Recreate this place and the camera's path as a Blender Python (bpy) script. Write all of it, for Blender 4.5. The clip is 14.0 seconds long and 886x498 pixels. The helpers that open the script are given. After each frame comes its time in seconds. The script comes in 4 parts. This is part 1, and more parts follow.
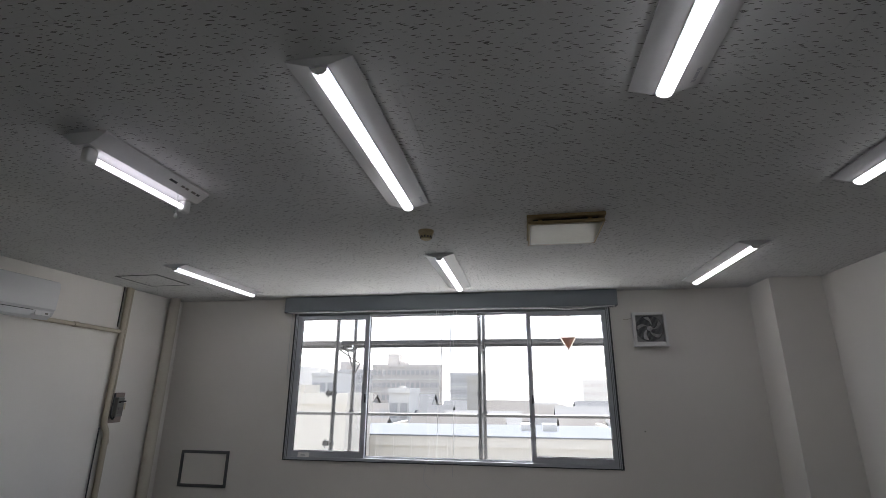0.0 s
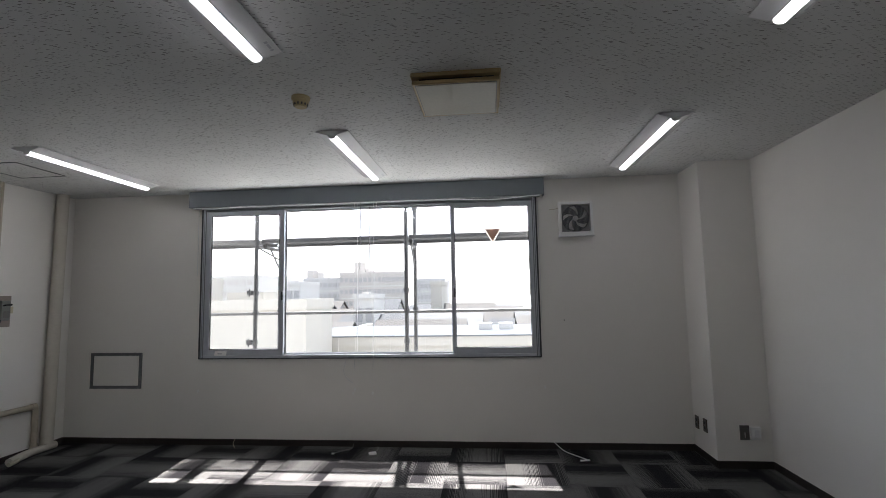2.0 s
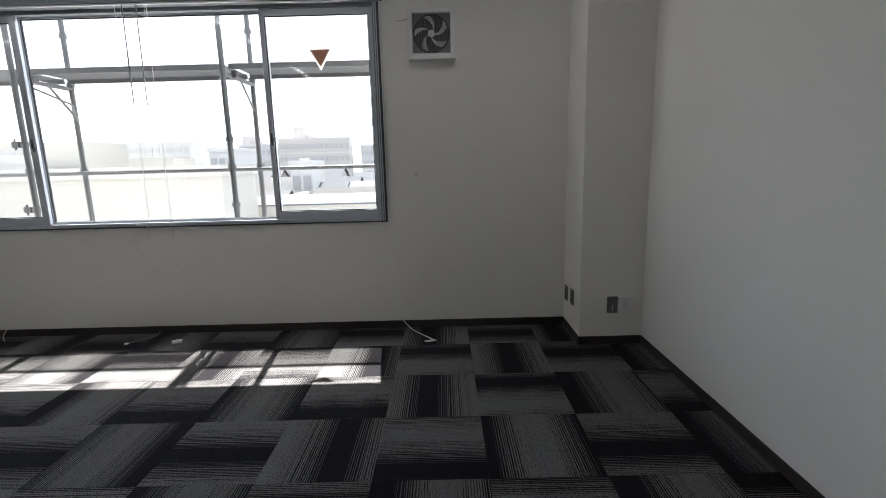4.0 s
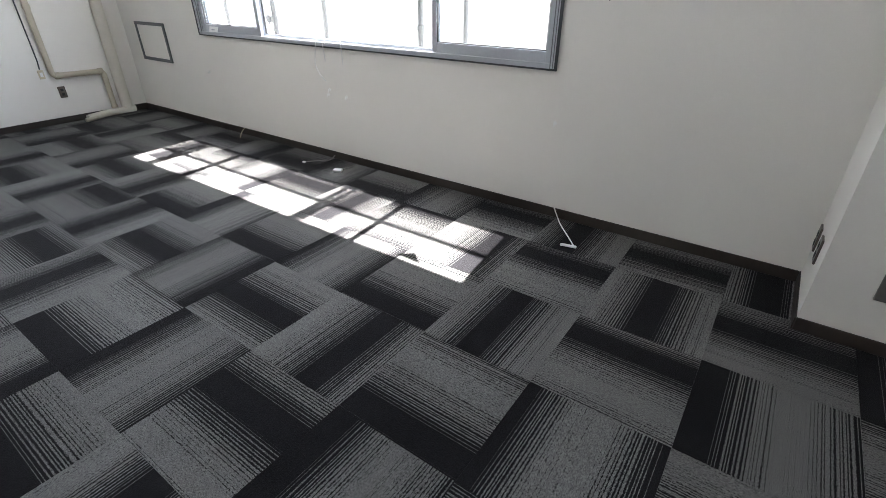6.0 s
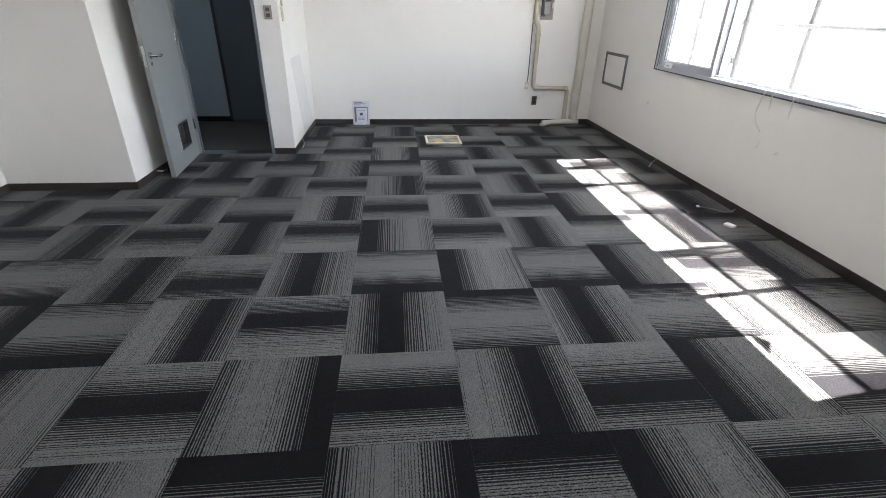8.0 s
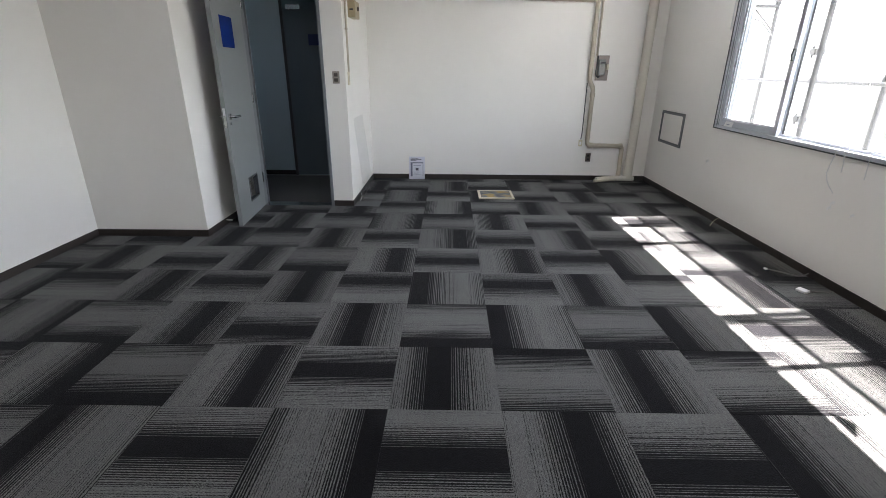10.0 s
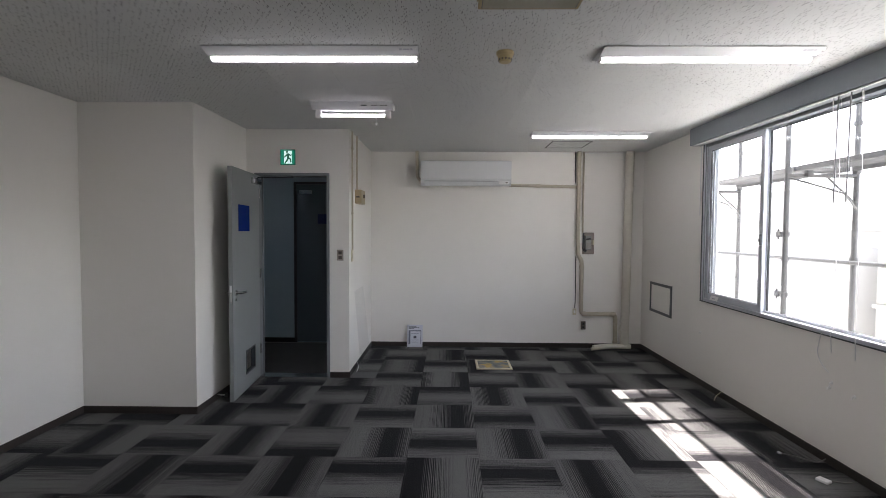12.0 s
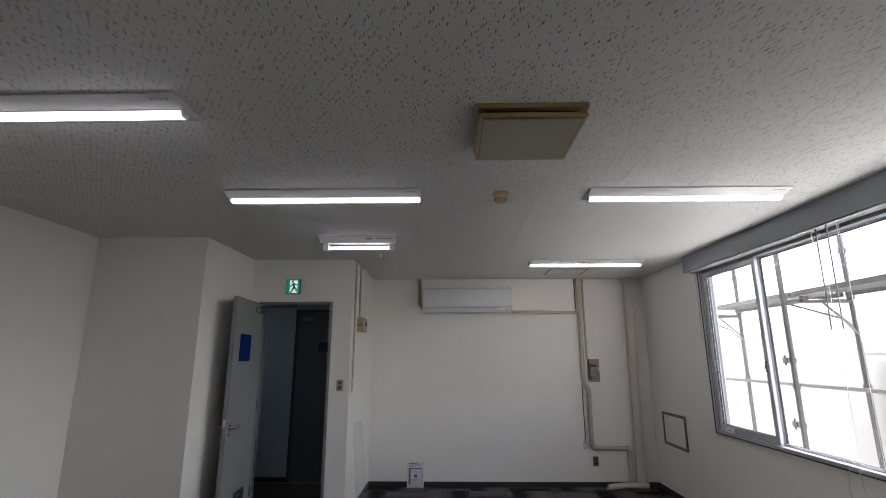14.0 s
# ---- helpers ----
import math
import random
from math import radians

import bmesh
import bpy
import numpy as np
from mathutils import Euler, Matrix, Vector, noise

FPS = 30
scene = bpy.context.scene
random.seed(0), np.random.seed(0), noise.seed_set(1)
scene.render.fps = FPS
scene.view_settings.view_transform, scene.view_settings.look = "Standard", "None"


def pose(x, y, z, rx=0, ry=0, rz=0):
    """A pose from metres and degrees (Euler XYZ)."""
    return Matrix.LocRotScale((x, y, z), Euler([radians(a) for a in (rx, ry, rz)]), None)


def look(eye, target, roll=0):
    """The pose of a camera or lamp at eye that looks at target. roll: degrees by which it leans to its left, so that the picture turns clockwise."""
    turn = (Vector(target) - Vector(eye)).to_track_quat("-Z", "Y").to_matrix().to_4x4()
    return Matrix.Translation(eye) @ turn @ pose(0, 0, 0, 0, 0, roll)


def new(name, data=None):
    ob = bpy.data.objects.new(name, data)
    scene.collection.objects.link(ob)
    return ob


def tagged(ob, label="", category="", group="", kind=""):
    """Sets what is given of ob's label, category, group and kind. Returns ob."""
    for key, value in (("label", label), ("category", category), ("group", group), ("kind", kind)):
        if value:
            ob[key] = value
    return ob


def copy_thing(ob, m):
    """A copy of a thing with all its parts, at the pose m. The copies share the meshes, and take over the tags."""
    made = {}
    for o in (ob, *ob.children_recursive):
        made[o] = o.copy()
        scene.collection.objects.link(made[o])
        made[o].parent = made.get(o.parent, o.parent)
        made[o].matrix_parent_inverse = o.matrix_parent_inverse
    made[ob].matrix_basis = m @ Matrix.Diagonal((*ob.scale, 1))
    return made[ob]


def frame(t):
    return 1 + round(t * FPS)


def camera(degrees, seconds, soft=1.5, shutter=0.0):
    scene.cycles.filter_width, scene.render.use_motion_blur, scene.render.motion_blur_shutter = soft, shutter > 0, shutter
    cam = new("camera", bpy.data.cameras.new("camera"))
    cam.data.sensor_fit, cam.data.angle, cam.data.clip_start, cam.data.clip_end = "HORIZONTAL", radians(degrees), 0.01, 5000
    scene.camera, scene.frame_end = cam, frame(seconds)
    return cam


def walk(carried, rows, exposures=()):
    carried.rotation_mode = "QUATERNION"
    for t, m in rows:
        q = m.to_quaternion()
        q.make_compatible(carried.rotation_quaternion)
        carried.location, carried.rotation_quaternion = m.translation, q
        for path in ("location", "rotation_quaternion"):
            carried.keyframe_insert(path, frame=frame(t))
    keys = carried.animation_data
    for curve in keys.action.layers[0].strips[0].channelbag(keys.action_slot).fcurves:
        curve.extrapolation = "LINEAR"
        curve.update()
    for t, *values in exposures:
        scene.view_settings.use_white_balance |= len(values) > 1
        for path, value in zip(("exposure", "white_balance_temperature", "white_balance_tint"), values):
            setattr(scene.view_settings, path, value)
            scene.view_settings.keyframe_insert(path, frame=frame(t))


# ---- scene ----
cam = camera(86.2, 14.0, soft=0.8)
PATH = [
    (0, (0.598, 0.579, 1.618), (0.281, 2.471, 2.185), 0.3),
    (0.5, (0.586, 0.603, 1.603), (0.278, 2.509, 2.124), 0.2),
    (1, (0.639, 0.691, 1.574), (0.378, 2.626, 2.008), -0.1),
    (1.5, (0.837, 0.844, 1.546), (0.63, 2.807, 1.867), -0.8),
    (2, (1.031, 1.021, 1.502), (0.838, 3.003, 1.692), -1.1),
    (2.5, (1.233, 1.309, 1.466), (1.112, 3.306, 1.493), -1.1),
    (3, (1.466, 1.572, 1.428), (1.453, 3.57, 1.323), -1.3),
    (3.2, (1.575, 1.685, 1.407), (1.591, 3.68, 1.256), -1.6),
    (5.3, (2.461, 2.895, 1.257), (2.091, 4.697, 0.473), -0.9),
    (5.5, (2.531, 3.013, 1.27), (1.989, 4.742, 0.422), -0.7),
    (5.8, (2.578, 3.149, 1.298), (1.763, 4.714, 0.358), 0.3),
    (6, (2.607, 3.182, 1.302), (1.598, 4.601, 0.319), -0.0),
    (6.3, (2.656, 3.239, 1.265), (1.369, 4.379, 0.244), -0.1),
    (6.5, (2.697, 3.267, 1.29), (1.265, 4.173, 0.228), -0.5),
    (7, (2.741, 3.218, 1.318), (1.118, 3.727, 0.266), -0.1),
    (7.5, (2.799, 3.186, 1.359), (1.085, 3.489, 0.374), 0.5),
    (8, (2.81, 3.194, 1.38), (1.037, 3.379, 0.472), 1.2),
    (8.2, (2.812, 3.19, 1.383), (1.02, 3.333, 0.505), 1.1),
    (10.3, (2.812, 3.19, 1.413), (0.943, 3.163, 0.703), 0.4),
    (10.5, (2.804, 3.186, 1.422), (0.936, 3.162, 0.708), 0.5),
    (11, (2.803, 3.189, 1.441), (0.901, 3.163, 0.822), 0.4),
    (11.3, (2.817, 3.186, 1.494), (0.88, 3.166, 0.998), 0.4),
    (11.5, (2.824, 3.203, 1.525), (0.863, 3.175, 1.133), 0.2),
    (11.8, (2.846, 3.228, 1.548), (0.857, 3.192, 1.345), 0.2),
    (12, (2.849, 3.221, 1.574), (0.85, 3.192, 1.498), 0.3),
    (12.5, (2.887, 3.225, 1.595), (0.897, 3.195, 1.791), 0.1),
    (13, (2.912, 3.219, 1.607), (0.94, 3.196, 1.935), -0.1),
    (13.5, (2.913, 3.217, 1.61), (0.955, 3.186, 2.017), -0.1),
    (14, (2.916, 3.22, 1.606), (0.966, 3.185, 2.047), -0.1),
]
EXPOSURES = [
    (0.0, 2.31, 6450, 16), (1.5, 2.56, 6450, 16), (2.0, 2.52, 6450, 15), (2.5, 2.53, 6400, 14), (3.2, 2.5, 6400, 14), (5.3, 3.42, 6400, 11), (6.0, 4.05, 6350, 12),
    (6.5, 4.45, 6350, 12), (7.0, 4.63, 6350, 12), (7.5, 4.55, 6450, 13), (8.2, 4.12, 6480, 14),
    (10.3, 3.82, 6480, 14), (11.0, 3.76, 6520, 14), (12.0, 3.2, 6600, 17), (13.0, 2.82, 6600, 18), (14.0, 2.77, 6600, 18),
]
walk(cam, [(t, look(eye, target, roll)) for t, eye, target, roll in PATH], EXPOSURES)

# ---- light ----
world = bpy.data.worlds.new("sky")
scene.world = world
world.use_nodes = True
wn = world.node_tree
sky = wn.nodes.new("ShaderNodeTexSky")
sky.sky_type, sky.sun_disc = "NISHITA", False
SUN_DIR = Vector((0.11, -1.0, -2.24)).normalized()
sky.sun_elevation = math.asin(-SUN_DIR.z)
sky.sun_rotation = math.atan2(-SUN_DIR.x, -SUN_DIR.y)
sky.dust_density, sky.air_density = 1.0, 1.0
wn.nodes["Background"].inputs["Strength"].default_value = 0.15
hazy = wn.nodes.new("ShaderNodeHueSaturation")
hazy.inputs["Saturation"].default_value = 0.4
wn.links.new(sky.outputs[0], hazy.inputs["Color"])
wn.links.new(hazy.outputs[0], wn.nodes["Background"].inputs["Color"])
sun = new("sun", bpy.data.lights.new("sun", "SUN"))
sun.data.energy, sun.data.angle, sun.data.color = 5.0, radians(0.53), (1.0, 0.975, 0.94)
sun.matrix_world = look((0, 12, 20), Vector((0, 12, 20)) + SUN_DIR)
LED = 1.38


# ---- materials ----
def base_mat(name, color, rough=0.6, metal=0.0):
    m = bpy.data.materials.new(name)
    m.use_nodes = True
    b = m.node_tree.nodes["Principled BSDF"]
    b.inputs["Base Color"].default_value = (*color, 1)
    b.inputs["Roughness"].default_value = rough
    b.inputs["Metallic"].default_value = metal
    return m, m.node_tree, b


def node(nt, kind, **kw):
    n = nt.nodes.new(kind)
    for k, v in kw.items():
        n.inputs[k.replace("_", " ")].default_value = v
    return n


def ramp(nt, src, stops):
    r = nt.nodes.new("ShaderNodeValToRGB")
    e = r.color_ramp.elements
    while len(e) < len(stops):
        e.new(0.5)
    for el, (p, c) in zip(e, stops):
        el.position, el.color = p, (*c, 1) if len(c) == 3 else c
    nt.links.new(src, r.inputs[0])
    return r


def mathn(nt, op, a, b=None, c=None):
    n = nt.nodes.new("ShaderNodeMath")
    n.operation = op
    for i, v in enumerate((a, b, c)):
        if v is None:
            continue
        if isinstance(v, (int, float)):
            n.inputs[i].default_value = v
        else:
            nt.links.new(v, n.inputs[i])
    return n.outputs[0]


def grained(name, color, rough=0.6, metal=0.0, amount=0.12, fine=60.0, coarse=2.5, bump=0.15, depth=0.002):
    """A surface with grain and blotches in colour and gloss, and a fine relief."""
    m, nt, b = base_mat(name, color, rough, metal)
    co = nt.nodes.new("ShaderNodeTexCoord")
    n1 = node(nt, "ShaderNodeTexNoise", Scale=fine, Detail=4.0)
    n2 = node(nt, "ShaderNodeTexNoise", Scale=coarse, Detail=5.0, Roughness=0.6)
    for n in (n1, n2):
        nt.links.new(co.outputs["Object"], n.inputs["Vector"])
    mixed = mathn(nt, "ADD", mathn(nt, "MULTIPLY", n1.outputs[0], 0.4), mathn(nt, "MULTIPLY", n2.outputs[0], 0.6))
    lo, hi = [c * (1 - amount) for c in color], [min(1, c * (1 + amount)) for c in color]
    r = ramp(nt, mixed, [(0.3, lo), (0.7, hi)])
    nt.links.new(r.outputs[0], b.inputs["Base Color"])
    nt.links.new(mathn(nt, "MULTIPLY_ADD", n2.outputs[0], 0.2, rough - 0.1), b.inputs["Roughness"])
    if bump:
        bp = node(nt, "ShaderNodeBump", Strength=bump, Distance=depth)
        nt.links.new(n1.outputs[0], bp.inputs["Height"])
        nt.links.new(bp.outputs[0], b.inputs["Normal"])
    return m


def glow(name, color, strength):
    m, nt, b = base_mat(name, color, 0.4)
    b.inputs["Emission Color"].default_value = (*color, 1)
    b.inputs["Emission Strength"].default_value = strength
    return m


M_WALL = grained("wallpaper", (0.81, 0.787, 0.742), 0.75, amount=0.032, fine=220, coarse=1.4, bump=0.35, depth=0.0015)
M_BASE = grained("brown_vinyl", (0.036, 0.028, 0.024), 0.5, amount=0.2)
M_WHITE = grained("white_enamel", (0.74, 0.74, 0.74), 0.2, amount=0.03, bump=0.0)
M_PLASTIC = grained("white_plastic", (0.80, 0.80, 0.78), 0.35, amount=0.02, bump=0.0)
M_IVORY = grained("aged_ivory_plastic", (0.62, 0.55, 0.40), 0.45, amount=0.08, bump=0.0)
M_BEIGE = grained("beige_painted_pipe", (0.50, 0.448, 0.352), 0.5, amount=0.08, bump=0.1)
M_ALU = grained("anodised_aluminium", (0.50, 0.52, 0.56), 0.34, 0.25, amount=0.08, bump=0.03)
M_GREYBOX = grained("grey_enamel", (0.20, 0.225, 0.25), 0.4, amount=0.06, bump=0.0)
M_LABEL = grained("pale_grey_print", (0.40, 0.41, 0.44), 0.5, amount=0.1, bump=0)
M_GALV = grained("galvanised_steel", (0.088, 0.086, 0.085), 0.55, 0.2, amount=0.25, fine=25, coarse=5)
M_DARK = grained("dark_grey_metal", (0.05, 0.055, 0.06), 0.45, amount=0.1)
M_BLACK = grained("black_plastic", (0.015, 0.015, 0.016), 0.5, amount=0.1, bump=0)
M_DOOR = grained("grey_green_door_paint", (0.25, 0.265, 0.263), 0.45, amount=0.04, fine=90, bump=0.06)
M_FRAME = grained("dark_grey_frame_paint", (0.19, 0.205, 0.215), 0.42, amount=0.06, bump=0.03)
M_CHROME = grained("satin_chrome", (0.7, 0.7, 0.7), 0.25, 1.0, amount=0.05, bump=0)
M_LED = glow("led_diffuser", (0.95, 0.96, 1.0), LED)
M_TUBE = glow("fluorescent_tube", (0.95, 0.93, 1.0), LED * 0.5)
# white corridor walls; the cool cast of the light there is put into this colour
M_CORR = grained("cool_cast_white_paint", (0.40, 0.50, 0.56), 0.7, amount=0.03, fine=120, coarse=0.9, bump=0.2)
M_SLAB = grained("subfloor", (0.10, 0.10, 0.10), 0.9)


def ceiling_mat():
    m, nt, b = base_mat("rock_wool_board", (0.72, 0.72, 0.71), 0.9)
    co = nt.nodes.new("ShaderNodeTexCoord")
    mp = node(nt, "ShaderNodeMapping", Scale=(25.0, 150.0, 1.0), Rotation=(0.0, 0.0, 0.22))
    wob = node(nt, "ShaderNodeTexNoise", Scale=32.0, Detail=2.0)
    nt.links.new(co.outputs["Object"], wob.inputs["Vector"])
    shift = nt.nodes.new("ShaderNodeVectorMath")
    shift.operation = "MULTIPLY_ADD"
    nt.links.new(wob.outputs[1], shift.inputs[0])
    shift.inputs[1].default_value = (0.016, 0.016, 0)
    nt.links.new(co.outputs["Object"], shift.inputs[2])
    nt.links.new(shift.outputs[0], mp.inputs["Vector"])
    vo = nt.nodes.new("ShaderNodeTexVoronoi")
    vo.feature, vo.voronoi_dimensions = "F1", "2D"
    vo.inputs["Scale"].default_value = 1.0
    nt.links.new(mp.outputs[0], vo.inputs["Vector"])
    sep = nt.nodes.new("ShaderNodeSeparateColor")
    nt.links.new(vo.outputs["Color"], sep.inputs[0])
    size = mathn(nt, "MULTIPLY_ADD", sep.outputs[0], 0.54, -0.235)
    hole = mathn(nt, "LESS_THAN", vo.outputs["Distance"], size)
    fine = node(nt, "ShaderNodeTexNoise", Scale=130.0, Detail=3.0)
    big = node(nt, "ShaderNodeTexNoise", Scale=1.3, Detail=4.0)
    for n in (fine, big):
        nt.links.new(co.outputs["Object"], n.inputs["Vector"])
    tone = ramp(nt, mathn(nt, "ADD", mathn(nt, "MULTIPLY", fine.outputs[0], 0.3), mathn(nt, "MULTIPLY", big.outputs[0], 0.7)), [(0.3, (0.66, 0.66, 0.65)), (0.7, (0.74, 0.74, 0.73))])
    mix = nt.nodes.new("ShaderNodeMix")
    mix.data_type = "RGBA"
    nt.links.new(hole, mix.inputs["Factor"])
    nt.links.new(tone.outputs[0], mix.inputs["A"])
    mix.inputs["B"].default_value = (0.18, 0.176, 0.17, 1)
    nt.links.new(mix.outputs["Result"], b.inputs["Base Color"])
    h = mathn(nt, "ADD", mathn(nt, "MULTIPLY", hole, -1.0), mathn(nt, "MULTIPLY", fine.outputs[0], 0.25))
    bp = node(nt, "ShaderNodeBump", Strength=0.6, Distance=0.003)
    nt.links.new(h, bp.inputs["Height"])
    nt.links.new(bp.outputs[0], b.inputs["Normal"])
    return m


def carpet_mat():
    """Loop-pile carpet tile: lines along the tile's own x, a dark band that thins out into pale grey across its y."""
    m, nt, b = base_mat("striped_loop_carpet", (0.1, 0.1, 0.1), 0.9)
    co = nt.nodes.new("ShaderNodeTexCoord")
    oi = nt.nodes.new("ShaderNodeObjectInfo")
    sep = nt.nodes.new("ShaderNodeSeparateXYZ")
    nt.links.new(co.outputs["Object"], sep.inputs[0])
    tint = nt.nodes.new("ShaderNodeSeparateColor")
    nt.links.new(oi.outputs["Color"], tint.inputs[0])
    seed = mathn(nt, "MULTIPLY", oi.outputs["Random"], 91.0)
    v = mathn(nt, "DIVIDE", sep.outputs[1], 0.5)
    away = mathn(nt, "ADD", mathn(nt, "SUBTRACT", v, tint.outputs[0]), 1.0)
    P = 1.10   # the pattern's period in tile widths
    near = mathn(nt, "MULTIPLY", mathn(nt, "ABSOLUTE", mathn(nt, "SUBTRACT", mathn(nt, "FRACT", mathn(nt, "ADD", mathn(nt, "DIVIDE", away, P), 0.5)), 0.5)), P)
    # share of pale yarn in each line: none in the band, a thin thread beside it, all of it far away
    grow = mathn(nt, "MULTIPLY_ADD", mathn(nt, "SUBTRACT", near, 0.106), 2.45, 0.07)
    inband = mathn(nt, "GREATER_THAN", near, 0.108)
    drift = node(nt, "ShaderNodeTexNoise", Scale=1.0, Detail=1.0)
    drift.noise_dimensions = "1D"
    nt.links.new(mathn(nt, "MULTIPLY_ADD", v, 15.0, seed), drift.inputs["W"])
    count = mathn(nt, "MULTIPLY_ADD", drift.outputs[0], 1.1, mathn(nt, "MULTIPLY_ADD", v, 44.0, seed))
    row = nt.nodes.new("ShaderNodeTexWhiteNoise")
    row.noise_dimensions = "1D"
    nt.links.new(mathn(nt, "FLOOR", count), row.inputs["W"])
    cy = nt.nodes.new("ShaderNodeCombineXYZ")
    nt.links.new(mathn(nt, "MULTIPLY", sep.outputs[0], 170.0), cy.inputs[0])
    nt.links.new(mathn(nt, "MULTIPLY_ADD", sep.outputs[1], 360.0, seed), cy.inputs[1])
    nt.links.new(seed, cy.inputs[2])
    loops = node(nt, "ShaderNodeTexNoise", Scale=1.0, Detail=2.0, Roughness=0.6)
    nt.links.new(cy.outputs[0], loops.inputs["Vector"])
    share = mathn(nt, "ADD", grow, mathn(nt, "MULTIPLY", mathn(nt, "SUBTRACT", row.outputs[0], 0.5), mathn(nt, "MULTIPLY_ADD", grow, 0.62, 0.05)))
    # loose loops break up the lines where dark and pale are near balance
    mess = mathn(nt, "MULTIPLY", mathn(nt, "SUBTRACT", loops.outputs[0], 0.5), mathn(nt, "MINIMUM", mathn(nt, "MULTIPLY", grow, 2.4), 1.7))
    saw = mathn(nt, "MULTIPLY", mathn(nt, "ABSOLUTE", mathn(nt, "SUBTRACT", mathn(nt, "FRACT", count), 0.5)), 1.8)
    level = mathn(nt, "ADD", mathn(nt, "SUBTRACT", share, saw), mess)
    f = ramp(nt, mathn(nt, "MULTIPLY", mathn(nt, "ADD", level, 0.5), inband), [(0.36, (0, 0, 0)), (0.66, (1, 1, 1))])
    tone = ramp(nt, loops.outputs[0], [(0.3, (0.055, 0.0545, 0.0525)), (0.7, (0.190, 0.187, 0.180))])
    dark = ramp(nt, loops.outputs[0], [(0.3, (0.0045, 0.0042, 0.0049)), (0.75, (0.0135, 0.0127, 0.0142))])
    mix = nt.nodes.new("ShaderNodeMix")
    mix.data_type = "RGBA"
    nt.links.new(f.outputs[0], mix.inputs["Factor"])
    nt.links.new(dark.outputs[0], mix.inputs["A"])
    nt.links.new(tone.outputs[0], mix.inputs["B"])
    vary = nt.nodes.new("ShaderNodeHueSaturation")
    nt.links.new(mathn(nt, "MULTIPLY_ADD", oi.outputs["Random"], 0.24, 0.88), vary.inputs["Value"])
    nt.links.new(mix.outputs["Result"], vary.inputs["Color"])
    nt.links.new(vary.outputs[0], b.inputs["Base Color"])
    b.inputs["Specular IOR Level"].default_value = 0.08
    b.inputs["Sheen Weight"].default_value = 0.05
    b.inputs["Sheen Roughness"].default_value = 0.4
    bp = node(nt, "ShaderNodeBump", Strength=0.7, Distance=0.003)
    nt.links.new(loops.outputs[0], bp.inputs["Height"])
    nt.links.new(bp.outputs[0], b.inputs["Normal"])
    return m


def glass_mat():
    m = bpy.data.materials.new("window_glass")
    m.use_nodes = True
    nt = m.node_tree
    out = nt.nodes["Material Output"]
    tr = node(nt, "ShaderNodeBsdfTransparent", Color=(0.93, 0.95, 0.95, 1))
    gl = node(nt, "ShaderNodeBsdfGlossy", Roughness=0.02)
    mx = nt.nodes.new("ShaderNodeMixShader")
    mx.inputs[0].default_value = 0.04
    nt.links.new(tr.outputs[0], mx.inputs[1])
    nt.links.new(gl.outputs[0], mx.inputs[2])
    nt.links.new(mx.outputs[0], out.inputs["Surface"])
    return m


M_CEIL, M_CARPET, M_GLASS = ceiling_mat(), carpet_mat(), glass_mat()


# ---- builders ----
def add_box(bm, x0, x1, y0, y1, z0, z1, bevel=0.0, seg=2):
    made = bmesh.ops.create_cube(bm, size=1.0, matrix=Matrix.Translation(((x0 + x1) / 2, (y0 + y1) / 2, (z0 + z1) / 2)) @ Matrix.Diagonal((x1 - x0, y1 - y0, z1 - z0, 1)))
    if bevel:
        edges = {e for v in made["verts"] for e in v.link_edges}
        bmesh.ops.bevel(bm, geom=list(edges), offset=bevel, segments=seg, affect="EDGES", profile=0.5)
    return bm


def box(x0, x1, y0, y1, z0, z1, bevel=0.0, seg=2):
    return add_box(bmesh.new(), x0, x1, y0, y1, z0, z1, bevel, seg)


def add_tube(bm, points, radius, sides=10):
    """A round tube along a line of points, mitred at the bends."""
    pts = [Vector(p) for p in points]
    rings = []
    ways = [(b - a).normalized() for a, b in zip(pts, pts[1:])]
    up = Vector((0, 0, 1)) if abs(ways[0].z) < 0.9 else Vector((0, 1, 0))
    u = ways[0].cross(up).normalized()
    for i, p in enumerate(pts):
        t = ways[0] if i == 0 else ways[-1] if i == len(pts) - 1 else (ways[i - 1] + ways[i]).normalized()
        u = (u - t * u.dot(t)).normalized()
        w = t.cross(u)
        rings.append([bm.verts.new(p + radius * (math.cos(a) * u + math.sin(a) * w)) for a in (2 * math.pi * k / sides for k in range(sides))])
    for r0, r1 in zip(rings, rings[1:]):
        for k in range(sides):
            bm.faces.new((r0[k], r0[(k + 1) % sides], r1[(k + 1) % sides], r1[k]))
    bm.faces.new(list(reversed(rings[0])))
    bm.faces.new(rings[-1])
    return bm


def tube(points, radius, sides=10):
    return add_tube(bmesh.new(), points, radius, sides)


def rounded(points, r=0.04, n=5):
    """The line through points with its corners turned into arcs."""
    pts = [Vector(p) for p in points]
    out = [pts[0]]
    for a, b, c in zip(pts, pts[1:], pts[2:]):
        d = min(r, (a - b).length * 0.45, (c - b).length * 0.45)
        p, q = b + (a - b).normalized() * d, b + (c - b).normalized() * d
        out += [(1 - s) ** 2 * p + 2 * s * (1 - s) * b + s * s * q for s in (k / n for k in range(n + 1))]
    return out + [pts[-1]]


